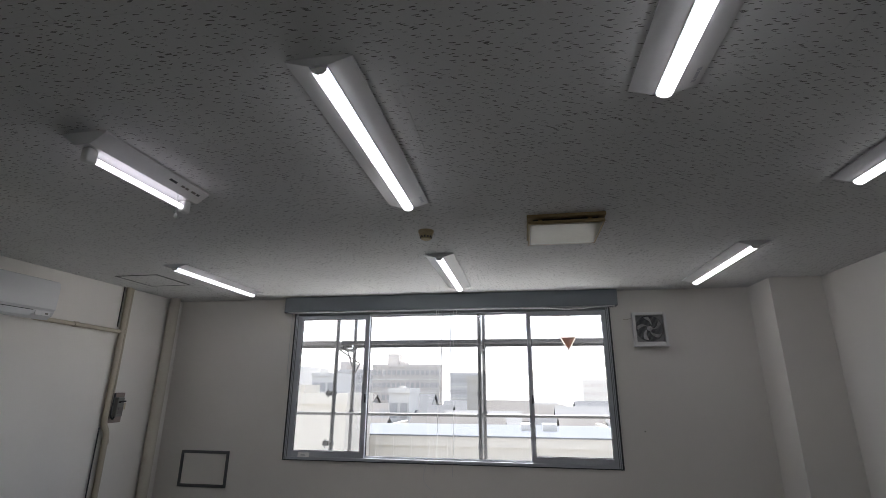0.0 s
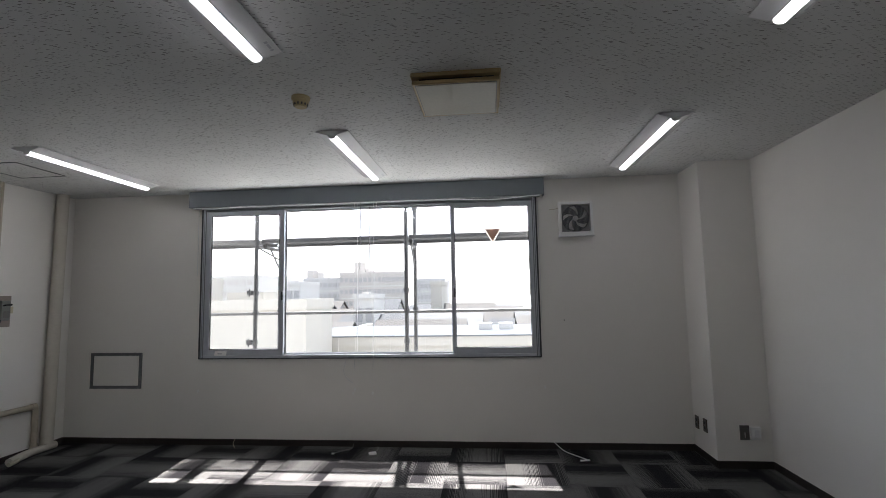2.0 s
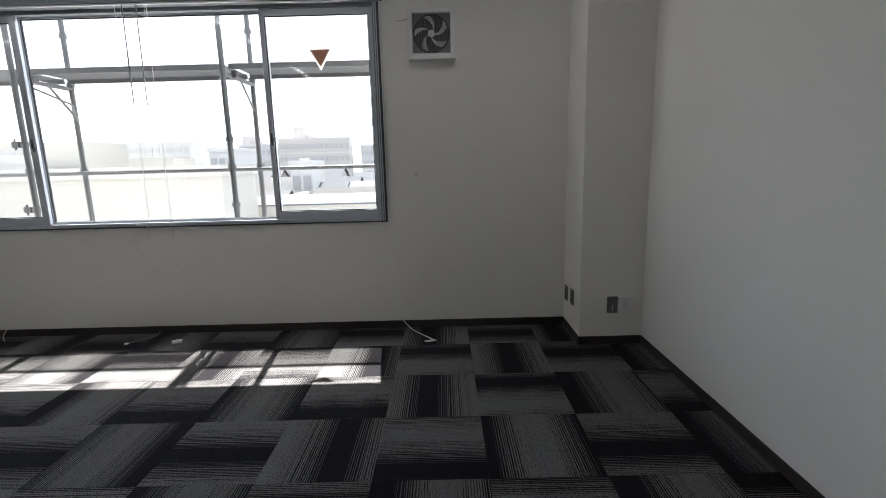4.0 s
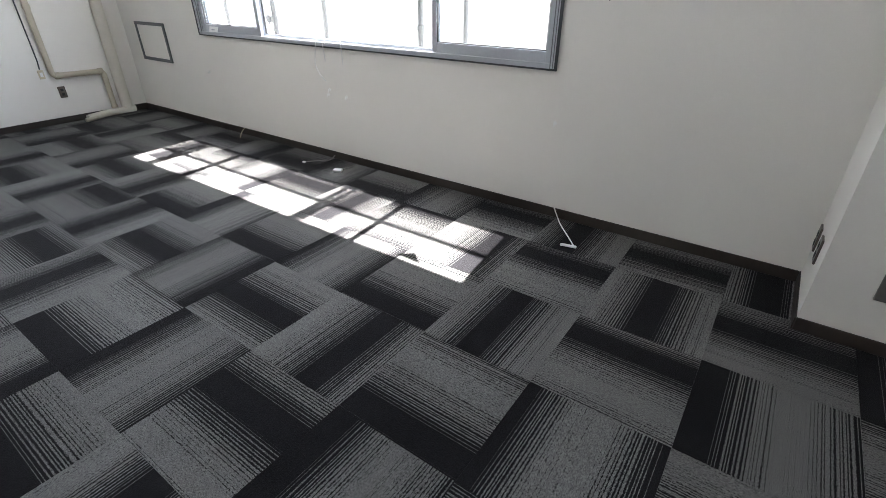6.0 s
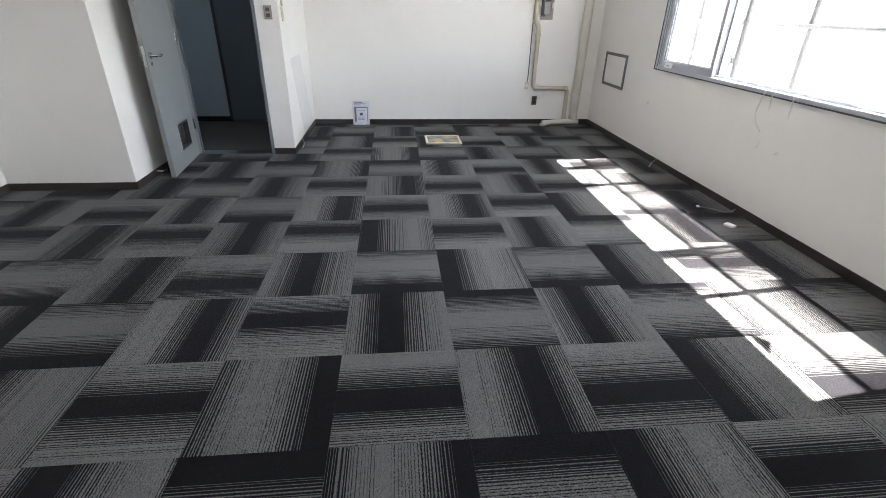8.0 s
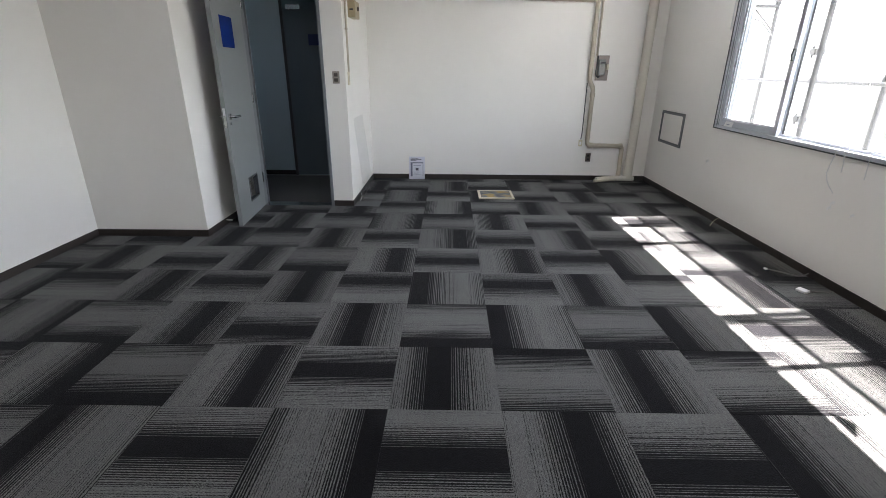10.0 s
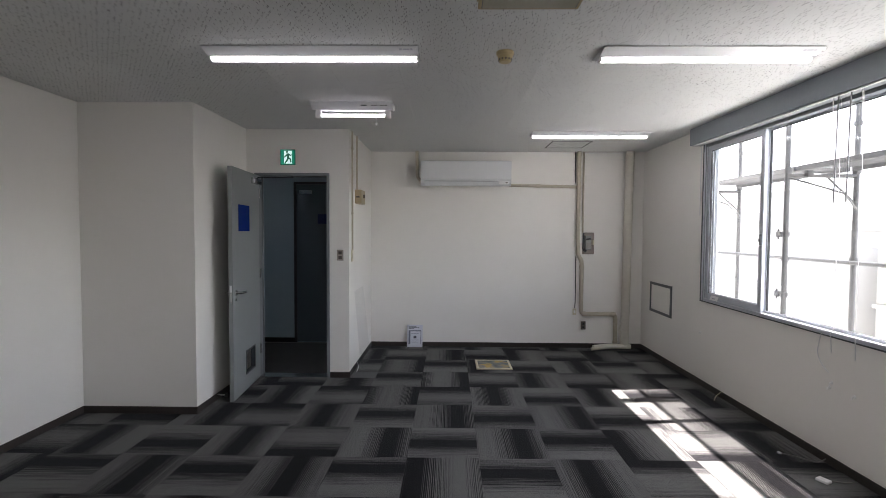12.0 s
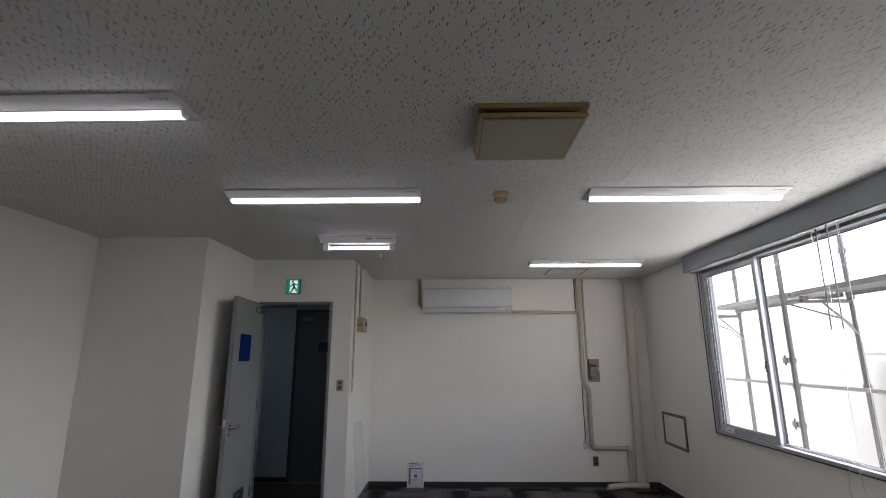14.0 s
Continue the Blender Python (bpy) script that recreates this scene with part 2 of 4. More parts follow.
def prism(outline, y0, y1):
    """An outline of (x, z) drawn out along y."""
    bm = bmesh.new()
    a = [bm.verts.new((x, y0, z)) for x, z in outline]
    b = [bm.verts.new((x, y1, z)) for x, z in outline]
    n = len(outline)
    for k in range(n):
        bm.faces.new((a[k], a[(k + 1) % n], b[(k + 1) % n], b[k]))
    bm.faces.new(list(reversed(a)))
    bm.faces.new(b)
    bmesh.ops.recalc_face_normals(bm, faces=bm.faces)
    return bm


def turned(profile, sides=24):
    """A shape turned about z from (radius, z) pairs."""
    bm = bmesh.new()
    rings = [[bm.verts.new((r * math.cos(2 * math.pi * k / sides), r * math.sin(2 * math.pi * k / sides), z)) for k in range(sides)] for r, z in profile]
    for r0, r1 in zip(rings, rings[1:]):
        for k in range(sides):
            bm.faces.new((r0[k], r0[(k + 1) % sides], r1[(k + 1) % sides], r1[k]))
    bm.faces.new(rings[0])
    bm.faces.new(rings[-1])
    bmesh.ops.recalc_face_normals(bm, faces=bm.faces)
    return bm


def moved(bm, m):
    bmesh.ops.transform(bm, matrix=m, verts=bm.verts)
    return bm


def solid(name, bm, material, smooth=False):
    me = bpy.data.meshes.new(name)
    bm.to_mesh(me)
    bm.free()
    me.materials.append(material)
    if smooth:
        for p in me.polygons:
            p.use_smooth = True
        me.set_sharp_from_angle(angle=radians(35))
    return new(name, me)


def part(name, bm, material, parent, label="", smooth=False):
    ob = solid(name, bm, material, smooth)
    ob.parent = parent
    return tagged(ob, label) if label else ob


def thing(name, label, category, m=None, group="", kind=""):
    ob = new(name)
    ob.empty_display_size = 0.1
    if m is not None:
        ob.matrix_world = m
    return tagged(ob, label, category, group, kind)


def setting(name, bm, material, label, category):
    return tagged(solid(name, bm, material), label, category, "", "structure")


# ---- the room ----
X0, X1, Y0, Y1, H = -3.555, 3.345, 0.09, 5.812, 2.638
BX, BY = -1.112, 1.068            # the boxed-out block beside the door
DX, CY = -2.148, 2.153            # the door wall and the corner past it
WX0, WX1, WZ0, WZ1 = -2.026, 1.506, 0.876, 2.49   # window opening
PX, PY = 2.90, 5.366              # pillar
DY0, DY1, DZ = 1.154, 1.948, 2.178  # door frame, outside
T = 0.14
CJX, CJY = 0.66, 3.335             # a joint of the ceiling boards

bm = box(X0 - T, WX0, Y1, Y1 + T, 0, H)
add_box(bm, WX1, X1 + T, Y1, Y1 + T, 0, H)
add_box(bm, WX0, WX1, Y1, Y1 + T, 0, WZ0)
add_box(bm, WX0, WX1, Y1, Y1 + T, WZ1, H)
setting("wall_north", bm, M_WALL, "white wallpapered wall with a wide window", "wall")
setting("wall_east", box(X1, X1 + T, Y0 - T, Y1, 0, H), M_WALL, "plain white wallpapered wall", "wall")
setting("wall_south", box(BX, X1, Y0 - T, Y0, 0, H), M_WALL, "plain white wallpapered wall", "wall")
setting("wall_block_east", box(BX - T, BX, Y0 - T, BY, 0, H), M_WALL, "white wallpapered face of a boxed-out corner", "wall")
setting("wall_block_north", box(DX, BX - T, BY - T, BY, 0, H), M_WALL, "white wallpapered wall behind the open door", "wall")
bm = box(DX - T, DX, BY - T, DY0, 0, H)
add_box(bm, DX - T, DX, DY1, CY, 0, H)
add_box(bm, DX - T, DX, DY0, DY1, DZ, H)
setting("wall_door", bm, M_WALL, "white wallpapered wall with a doorway", "wall")
setting("wall_corner", box(X0, DX - T, CY - T, CY, 0, H), M_WALL, "white wallpapered wall past the doorway", "wall")
setting("wall_west", box(X0 - T, X0, CY - T, Y1, 0, H), M_WALL, "white wallpapered end wall with air conditioner", "wall")
setting("pillar", box(PX, X1, PY, Y1, 0, H), M_WALL, "white wallpapered corner pillar", "pillar")
bm = box(X0 - T, X1 + T, Y0 - T, Y1 + T, H + 0.003, H + 0.15)
for i in range(8):
    for j in range(14):
        ax, ay = CJX + 0.91 * (i - 5) + (0.455 if j % 2 else 0), CJY + 0.455 * (j - 8)
        a, b, c, d = max(ax, X0), min(ax + 0.91, X1), max(ay, Y0), min(ay + 0.455, Y1)
        if b - a > 0.02 and d - c > 0.02:
            add_box(bm, a + 0.0006, b - 0.0006, c + 0.0006, d - 0.0006, H, H + 0.0029)
setting("ceiling", bm, M_CEIL, "white rock wool board ceiling with worm-hole texture", "ceiling")
floor = setting("floor", box(X0 - T, X1 + T, Y0 - T, Y1 + T, -0.2, -0.006), M_SLAB, "floor of grey striped carpet tiles", "floor")

# corridor past the door
CX = -3.80
setting("corridor_floor", box(CX - T, DX - T, -1.2, CY - T, -0.2, -0.012), grained("grey_sheet_vinyl", (0.16, 0.165, 0.16), 0.45, amount=0.15), "dark grey corridor floor", "floor")
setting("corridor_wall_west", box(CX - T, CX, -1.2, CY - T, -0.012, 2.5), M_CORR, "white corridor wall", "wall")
# unseen slit added high in this wall to brighten the corridor from above
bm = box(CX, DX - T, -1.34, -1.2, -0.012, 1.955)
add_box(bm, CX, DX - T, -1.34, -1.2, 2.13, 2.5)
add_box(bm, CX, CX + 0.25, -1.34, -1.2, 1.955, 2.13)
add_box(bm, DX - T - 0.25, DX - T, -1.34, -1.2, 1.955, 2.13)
setting("corridor_wall_south", bm, M_CORR, "white corridor wall with an added slit that lets sky light in", "wall")
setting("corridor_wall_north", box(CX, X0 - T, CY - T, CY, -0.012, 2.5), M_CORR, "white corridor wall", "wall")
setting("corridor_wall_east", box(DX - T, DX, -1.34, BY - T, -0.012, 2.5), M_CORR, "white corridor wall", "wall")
setting("corridor_ceiling", box(CX - T, DX - T, -1.34, CY - T, 2.5, 2.63), M_CEIL, "white corridor ceiling", "ceiling")

# ---- skirting ----
def skirting(name, x0, x1, y0, y1):
    setting(name, box(x0, x1, y0, y1, 0.0, 0.062, 0.002, 1), M_BASE, "dark brown vinyl skirting", "baseboard")


S = 0.007
skirting("baseboard_north", X0 + S, PX - S, Y1 - S, Y1)
skirting("baseboard_pillar_west", PX - S, PX, PY - S, Y1)
skirting("baseboard_pillar_south", PX, X1 - S, PY - S, PY)
skirting("baseboard_east", X1 - S, X1, Y0 + S, PY)
skirting("baseboard_south", BX + S, X1, Y0, Y0 + S)
skirting("baseboard_block_east", BX, BX + S, Y0, BY + S)
skirting("baseboard_block_north", DX + S, BX, BY, BY + S)
skirting("baseboard_door_south", DX, DX + S, BY, DY0)
skirting("baseboard_door_north", DX, DX + S, DY1, CY + S)
skirting("baseboard_corner", X0 + S, DX, CY, CY + S)
skirting("baseboard_west", X0, X0 + S, CY, Y1)
setting("corridor_baseboard", box(CX, CX + S, -1.2, 1.03, -0.012, 0.05), M_BLACK, "black vinyl corridor skirting", "baseboard")


# ---- ceiling lights ----
def batten_light():
    """A flat winged LED batten, 1.25 m long, along y, its back at z = 0."""
    t = thing("ceiling_light", "white winged LED batten light, switched on, fixed to the ceiling", "ceiling light", group="LED battens on the ceiling")
    L, w, d = 0.627, 0.115, 0.040
    part("body", prism([(-w + 0.012, 0), (-w + 0.012, -0.004), (-w, -0.004), (-w, -0.008), (-0.034, -d + 0.008), (0.034, -d + 0.008), (w, -0.008), (w, -0.004), (w - 0.012, -0.004), (w - 0.012, 0)], -L, L), M_WHITE, t)
    prof = [(-0.027, -d + 0.0085)] + [(0.027 * math.cos(a), -d + 0.002 + 0.018 * math.sin(a)) for a in (math.pi + math.pi * k / 10 for k in range(11))] + [(0.027, -d + 0.0085)]
    part("diffuser", prism(prof, -L + 0.016, L - 0.016), M_LED, t, "glowing white LED diffuser", True)
    for y in (-L + 0.009, L - 0.0155):
        part("end_cap", prism(prof, y, y + 0.0065), M_PLASTIC, t, "white plastic end cap", True)
    for x in (-0.0300, 0.0300):
        part("edge_bead", box(x - 0.002, x + 0.002, -L + 0.004, L - 0.004, -d + 0.0045, -d + 0.0085), M_ALU, t)
    slope = math.atan2(0.024, 0.081)
    for v, w2, l2 in ((-0.032, 0.008, 0.008), (0.0, 0.006, 0.018), (0.030, 0.008, 0.006)):
        part("rating_label", moved(box(-w2, w2, -l2, l2, -0.0005, 0.0005), Matrix.Translation((0.088, L - 0.07 + v, -0.0163)) @ Matrix.Rotation(-slope, 4, "Y")), M_LABEL, t, "small grey rating label")
    return t


light = batten_light()
SPOTS = [(-0.012, 2.405), (-0.024, 4.725), (-2.335, 4.72), (2.25, 4.725), (1.115, 1.485), (2.25, 2.39)]
light.matrix_world = pose(SPOTS[0][0], SPOTS[0][1], H)
for x, y in SPOTS[1:]:
    copy_thing(light, pose(x, y, H))

# ---- window ----
win = thing("window_1", "wide grey aluminium sliding window with clear panes", "window", kind="structure")
F, HEAD = 0.035, 0.058
bm = box(WX0, WX0 + F, Y1 - 0.012, Y1 + 0.11, WZ0, WZ1)
add_box(bm, WX1 - F, WX1, Y1 - 0.012, Y1 + 0.11, WZ0, WZ1)
add_box(bm, WX0 + F, WX1 - F, Y1 - 0.012, Y1 + 0.11, WZ1 - HEAD, WZ1)
part("window_frame", bm, M_FRAME, win)
part("window_sill", box(WX0 + F, WX1 - F, Y1 - 0.012, Y1 + 0.11, WZ0, WZ0 + 0.03), M_ALU, win)
for x in (WX0 + 0.005, WX0 + 0.020, WX1 - 0.012, WX1 - 0.027):
    part("jamb_bead", box(x, x + 0.008, Y1 - 0.0155, Y1 - 0.0122, WZ0 + 0.005, WZ1), M_ALU, win)
part("head_bead", box(WX0 + F, WX1 - F, Y1 - 0.0155, Y1 - 0.0122, WZ1 - 0.022, WZ1 - 0.012), M_ALU, win)
for x, s in ((WX0 + F, 1), (WX1 - F, -1)):
    for y, w in ((Y1 - 0.004, 0.010), (Y1 + 0.038, 0.012), (Y1 + 0.078, 0.010)):
        part("jamb_fin", box(min(x, x + s * w), max(x, x + s * w), y - 0.002, y + 0.002, WZ0 + 0.03, WZ1 - HEAD), M_ALU, win)
    part("jamb_seal", box(min(x, x + s * 0.003), max(x, x + s * 0.003), Y1 + 0.040, Y1 + 0.074, WZ0 + 0.03, WZ1 - HEAD), M_DARK, win)

# black strip on the wall that draws the dark shadow gap round the frame
bm = box(WX0 - 0.007, WX0, Y1 - 0.004, Y1, WZ0 - 0.007, WZ1)
add_box(bm, WX1, WX1 + 0.007, Y1 - 0.004, Y1, WZ0 - 0.007, WZ1)
add_box(bm, WX0, WX1, Y1 - 0.004, Y1, WZ0 - 0.007, WZ0)
part("shadow_gap_strip", bm, M_BLACK, win, "black strip for the shadow gap round the frame")


def sash(x0, x1, y, name, stile=0.05, rail=0.06, top=0.045):
    z0, z1 = WZ0 + 0.03, WZ1 - HEAD
    bm = box(x0, x0 + stile, y - 0.014, y + 0.014, z0, z1, 0.002, 1)
    add_box(bm, x1 - stile, x1, y - 0.014, y + 0.014, z0, z1, 0.002, 1)
    add_box(bm, x0 + stile, x1 - stile, y - 0.012, y + 0.012, z0, z0 + rail, 0.002, 1)
    add_box(bm, x0 + stile, x1 - stile, y - 0.012, y + 0.012, z1 - top, z1, 0.002, 1)
    s = part(name, bm, M_ALU, win)
    g = part("pane", box(x0 + stile, x1 - stile, y - 0.003, y + 0.003, z0 + rail, z1 - top), M_GLASS, s)
    g.visible_shadow = False
    bm = bmesh.new()
    a, b, c, d = x0 + stile, x1 - stile, z0 + rail, z1 - top
    for u in ((a, a + 0.006, c, d), (b - 0.006, b, c, d), (a + 0.006, b - 0.006, c, c + 0.006), (a + 0.006, b - 0.006, d - 0.006, d)):
        add_box(bm, u[0], u[1], y - 0.0075, y + 0.0075, u[2], u[3])
    part("gasket", bm, M_BLACK, s)
    return s


sash(WX0 + F, -1.125, Y1 + 0.02, "sliding_sash", 0.05)
sash(-1.16, 0.68, Y1 + 0.06, "fixed_sash", 0.035, 0.012, 0.012)
sash(0.645, WX1 - F, Y1 + 0.02, "sliding_sash", 0.036)


def film_mat(name, color):
    """A thin film that lets daylight glow through."""
    m, nt, b = base_mat(name, color, 0.5)
    tl = node(nt, "ShaderNodeBsdfTranslucent", Color=(*color, 1))
    mx = nt.nodes.new("ShaderNodeMixShader")
    mx.inputs[0].default_value = 0.5
    nt.links.new(b.outputs[0], mx.inputs[1])
    nt.links.new(tl.outputs[0], mx.inputs[2])
    nt.links.new(mx.outputs[0], nt.nodes["Material Output"].inputs["Surface"])
    return m


part("warning_triangle", moved(prism([(-0.072, 0.064), (0.072, 0.064), (0.0, -0.058)], -0.0005, 0.0005), Matrix.Translation((1.072, Y1 + 0.0145, 2.085))), film_mat("faded_red_film", (0.46, 0.32, 0.26)), win, "faded red triangle sticker on the pane")
part("sticker_border", moved(prism([(-0.094, 0.077), (0.094, 0.077), (0.0, -0.082)], -0.0003, 0.0003), Matrix.Translation((1.072, Y1 + 0.0158, 2.085))), film_mat("white_film", (0.85, 0.82, 0.78)), win, "white border of the triangle sticker")
for x in (-1.138, 0.672):
    bm = box(x - 0.008, x + 0.008, Y1 - 0.012, Y1 + 0.006, 1.47, 1.56, 0.003)
    add_box(bm, x - 0.006, x + 0.020, Y1 - 0.024, Y1 - 0.012, 1.50, 1.525, 0.003)
    part("crescent_lock", bm, M_DARK, win, "dark crescent lock")
bm = box(WX0 - 0.012, WX1 + 0.012, Y1 - 0.019, Y1 - 0.0157, WZ0 - 0.006, WZ0 + 0.004)
add_box(bm, WX0 - 0.012, WX0 + 0.004, Y1 - 0.019, Y1 - 0.0157, WZ0 + 0.004, WZ1)
add_box(bm, WX1 - 0.004, WX1 + 0.012, Y1 - 0.019, Y1 - 0.0157, WZ0 + 0.004, WZ1)
part("outer_trim", bm, M_DARK, win, "dark grey edge trim")
bm = bmesh.new()
for z in (0.0, 0.012):
    add_box(bm, WX0 + F, WX1 - F, Y1 + 0.034 + z * 0.1, Y1 + 0.040, WZ0 + 0.03, WZ0 + 0.036 + z)
part("sill_track", bm, M_ALU, win)

# blind box above the window, with the blind's track and cords
pel = thing("curtain_box", "grey painted curtain box above the window", "curtain box")
BX0, BX1, BZ = -2.13, 1.59, 2.466
bm = box(BX0, BX1, 5.700, 5.712, BZ, H - 0.001, 0.002, 1)
part("front_board", bm, M_GREYBOX, pel)
for x in (BX0, BX1 - 0.012):
    part("end_board", box(x, x + 0.012, 5.712, Y1 - 0.001, BZ, H - 0.001), M_GREYBOX, pel)
part("top_board", box(BX0 + 0.012, BX1 - 0.012, 5.712, Y1 - 0.001, H - 0.016, H - 0.001), M_GREYBOX, pel)
blind = thing("venetian_blind", "grey venetian blind with a white bottom rail, drawn fully up", "blind")
part("headrail", box(BX0 + 0.03, BX1 - 0.03, 5.725, 5.765, H - 0.055, H - 0.018, 0.003, 1), M_WHITE, blind)
M_SLAT = grained("grey_slat", (0.16, 0.17, 0.18), 0.4, amount=0.05, bump=0)
for k in range(14):
    part("slat", box(BX0 + 0.04, BX1 - 0.04, 5.733, 5.790, BZ - 0.010 + 0.0065 * k, BZ - 0.0085 + 0.0065 * k), M_SLAT, blind)
part("bottom_rail", box(BX0 + 0.035, 0.62, 5.708, 5.728, BZ - 0.013, BZ - 0.003, 0.003, 1), M_WHITE, blind, "white bottom rail")
part("bottom_rail", tube(rounded([(0.58, 5.716, BZ - 0.012), (0.80, 5.716, BZ - 0.016), (1.12, 5.716, BZ - 0.034), (1.42, 5.716, BZ - 0.008), (BX1 - 0.035, 5.716, BZ - 0.004)], 0.12), 0.0055, 8), M_WHITE, blind, "sagging end of the white bottom rail", True)
part("slack_cord", tube(rounded([(0.60, 5.712, BZ - 0.008), (1.05, 5.712, BZ - 0.004), (1.30, 5.712, BZ - 0.014), (BX1 - 0.05, 5.712, BZ - 0.002)], 0.12), 0.003, 6), M_WHITE, blind)
for x in (-0.267, -0.170):
    part("tilt_wand", tube([(x, 5.715, BZ + 0.01), (x - 0.010, 5.714, 1.77)], 0.0045, 8), bpy.data.materials.get("smoky_rod") or grained("smoky_rod", (0.20, 0.203, 0.207), 0.3), blind, "thin grey tilt wand")
for x in (-0.335, -0.110):
    part("ladder_cord", tube([(x, 5.735, BZ), (x + 0.002, 5.735, BZ - 0.10)], 0.003, 6), M_WHITE, blind)
for x in (-0.322, -0.150):
    part("pull_cord", tube([(x, 5.78, BZ), (x + 0.004, 5.78, 1.7), (x - 0.006, 5.785, 0.90)], 0.0015, 6), M_WHITE, blind)
for pts in ([(-0.425, 5.785, 0.90), (-0.445, 5.79, 0.85), (-0.475, 5.795, 0.74), (-0.440, 5.80, 0.67), (-0.374, 5.80, 0.625)], [(-0.352, 5.785, 0.90), (-0.354, 5.793, 0.84), (-0.358, 5.80, 0.768)], [(-0.160, 5.785, 0.92), (-0.163, 5.793, 0.86), (-0.168, 5.80, 0.762)]):
    part("cord_end", tube(rounded(pts, 0.05), 0.0028, 6), M_WHITE, blind, "loose white cord end below the sill", True)
part("side_cord", tube([(WX1 + 0.02, 5.79, BZ), (WX1 + 0.026, 5.79, 1.9), (WX1 + 0.022, 5.795, 1.2)], 0.002, 6), M_WHITE, blind)
part("side_cord", tube([(BX0 + 0.06, 5.79, BZ), (BX0 + 0.06, 5.79, 1.75)], 0.004, 6), M_WHITE, blind)

tag = thing("window_tag", "small white paper tag propped on the window rail", "tag", pose(-1.80, Y1 - 0.0125, WZ0 + 0.0302, -19, 0, 0))
part("paper", box(-0.065, 0.065, -0.001, 0.001, 0.0, 0.046), M_PLASTIC, tag)
part("print", box(-0.03, 0.02, -0.0016, -0.0011, 0.014, 0.024), M_LABEL, tag)

# ---- exhaust fan ----
FX, FZ = 1.895, 2.228
fan = thing("exhaust_fan", "old wall exhaust fan in a white plastic frame, blades at rest", "fan", pose(FX, Y1, FZ))
w = 0.165
bm = box(-w, -w + 0.028, -0.055, 0, -w, w, 0.004)
add_box(bm, w - 0.028, w, -0.055, 0, -w, w, 0.004)
add_box(bm, -w + 0.028, w - 0.028, -0.055, 0, w - 0.028, w, 0.004)
add_box(bm, -w + 0.028, w - 0.028, -0.055, 0, -w, -w + 0.028, 0.004)
part("frame", bm, M_PLASTIC, fan)
part("drip_ledge", box(-w - 0.003, w + 0.008, -0.078, 0, -w - 0.018, -w, 0.003), M_PLASTIC, fan)
part("back_shutter", box(-w + 0.028, w - 0.028, -0.012, -0.002, -w + 0.028, w - 0.028), grained("dusty_grey_shutter", (0.27, 0.27, 0.265), 0.7), fan)
ring = turned([(0.128, -0.002), (0.134, -0.002), (0.134, 0.012), (0.128, 0.012)], 40)
part("ring", moved(ring, Matrix.Translation((0, -0.013, 0)) @ Matrix.Rotation(radians(90), 4, "X")), M_DARK, fan)
part("hub", moved(turned([(0.0, 0.018), (0.018, 0.018), (0.026, 0.012), (0.026, 0.0)], 20), Matrix.Translation((0, -0.022, 0)) @ Matrix.Rotation(radians(90), 4, "X")), M_PLASTIC, fan)
M_BLADE = grained("dusty_grey_blade", (0.76, 0.76, 0.74), 0.55, amount=0.15)
for k in range(5):
    bm = bmesh.new()
    rows = []
    for s in range(9):
        r = 0.022 + 0.100 * s / 8
        mid = 0.75 * (s / 8) ** 1.1
        half = 0.5 * math.sin(0.35 + 1.55 * s / 8) * 0.82
        rows.append([bm.verts.new((r * math.cos(mid + q * half), -0.026 - 0.014 * q, r * math.sin(mid + q * half))) for q in (-1, -0.3, 0.4, 1)])
    for a, b in zip(rows, rows[1:]):
        for q in range(3):
            bm.faces.new((a[q], a[q + 1], b[q + 1], b[q]))
    bmesh.ops.solidify(bm, geom=bm.faces[:], thickness=0.002)
    part("blade", moved(bm, Matrix.Rotation(radians(72 * k + 20), 4, "Y")), M_BLADE, fan, smooth=True)
for k in range(23):
    x = -w + 0.036 + (2 * w - 0.072) * k / 22
    part("grille_bar", box(x - 0.0008, x + 0.0008, -0.050, -0.047, -w + 0.026, w - 0.026), grained("dark_grille", (0.34, 0.34, 0.335), 0.6) if k == 0 else bpy.data.materials["dark_grille"], fan)
part("fan_cord", tube([(-w, -0.008, 0.110), (-w - 0.05, -0.004, 0.098), (-w - 0.085, -0.003, 0.100)], 0.003, 6), M_BEIGE, fan)

# ---- access hatch low on the window wall ----
hatch = thing("wall_hatch", "white wall access hatch in a grey aluminium frame", "access hatch", pose(-2.966, Y1, 0.755))
bm = box(-0.292, -0.262, -0.016, 0, -0.187, 0.187, 0.003)
add_box(bm, 0.262, 0.292, -0.016, 0, -0.187, 0.187, 0.003)
add_box(bm, -0.262, 0.262, -0.016, 0, 0.157, 0.187, 0.003)
add_box(bm, -0.262, 0.262, -0.016, 0, -0.187, -0.157, 0.003)
part("frame", bm, grained("dull_grey_aluminium", (0.15, 0.155, 0.16), 0.45, 0.3), hatch)
part("panel", box(-0.26, 0.26, -0.007, 0, -0.155, 0.155), M_WALL, hatch)

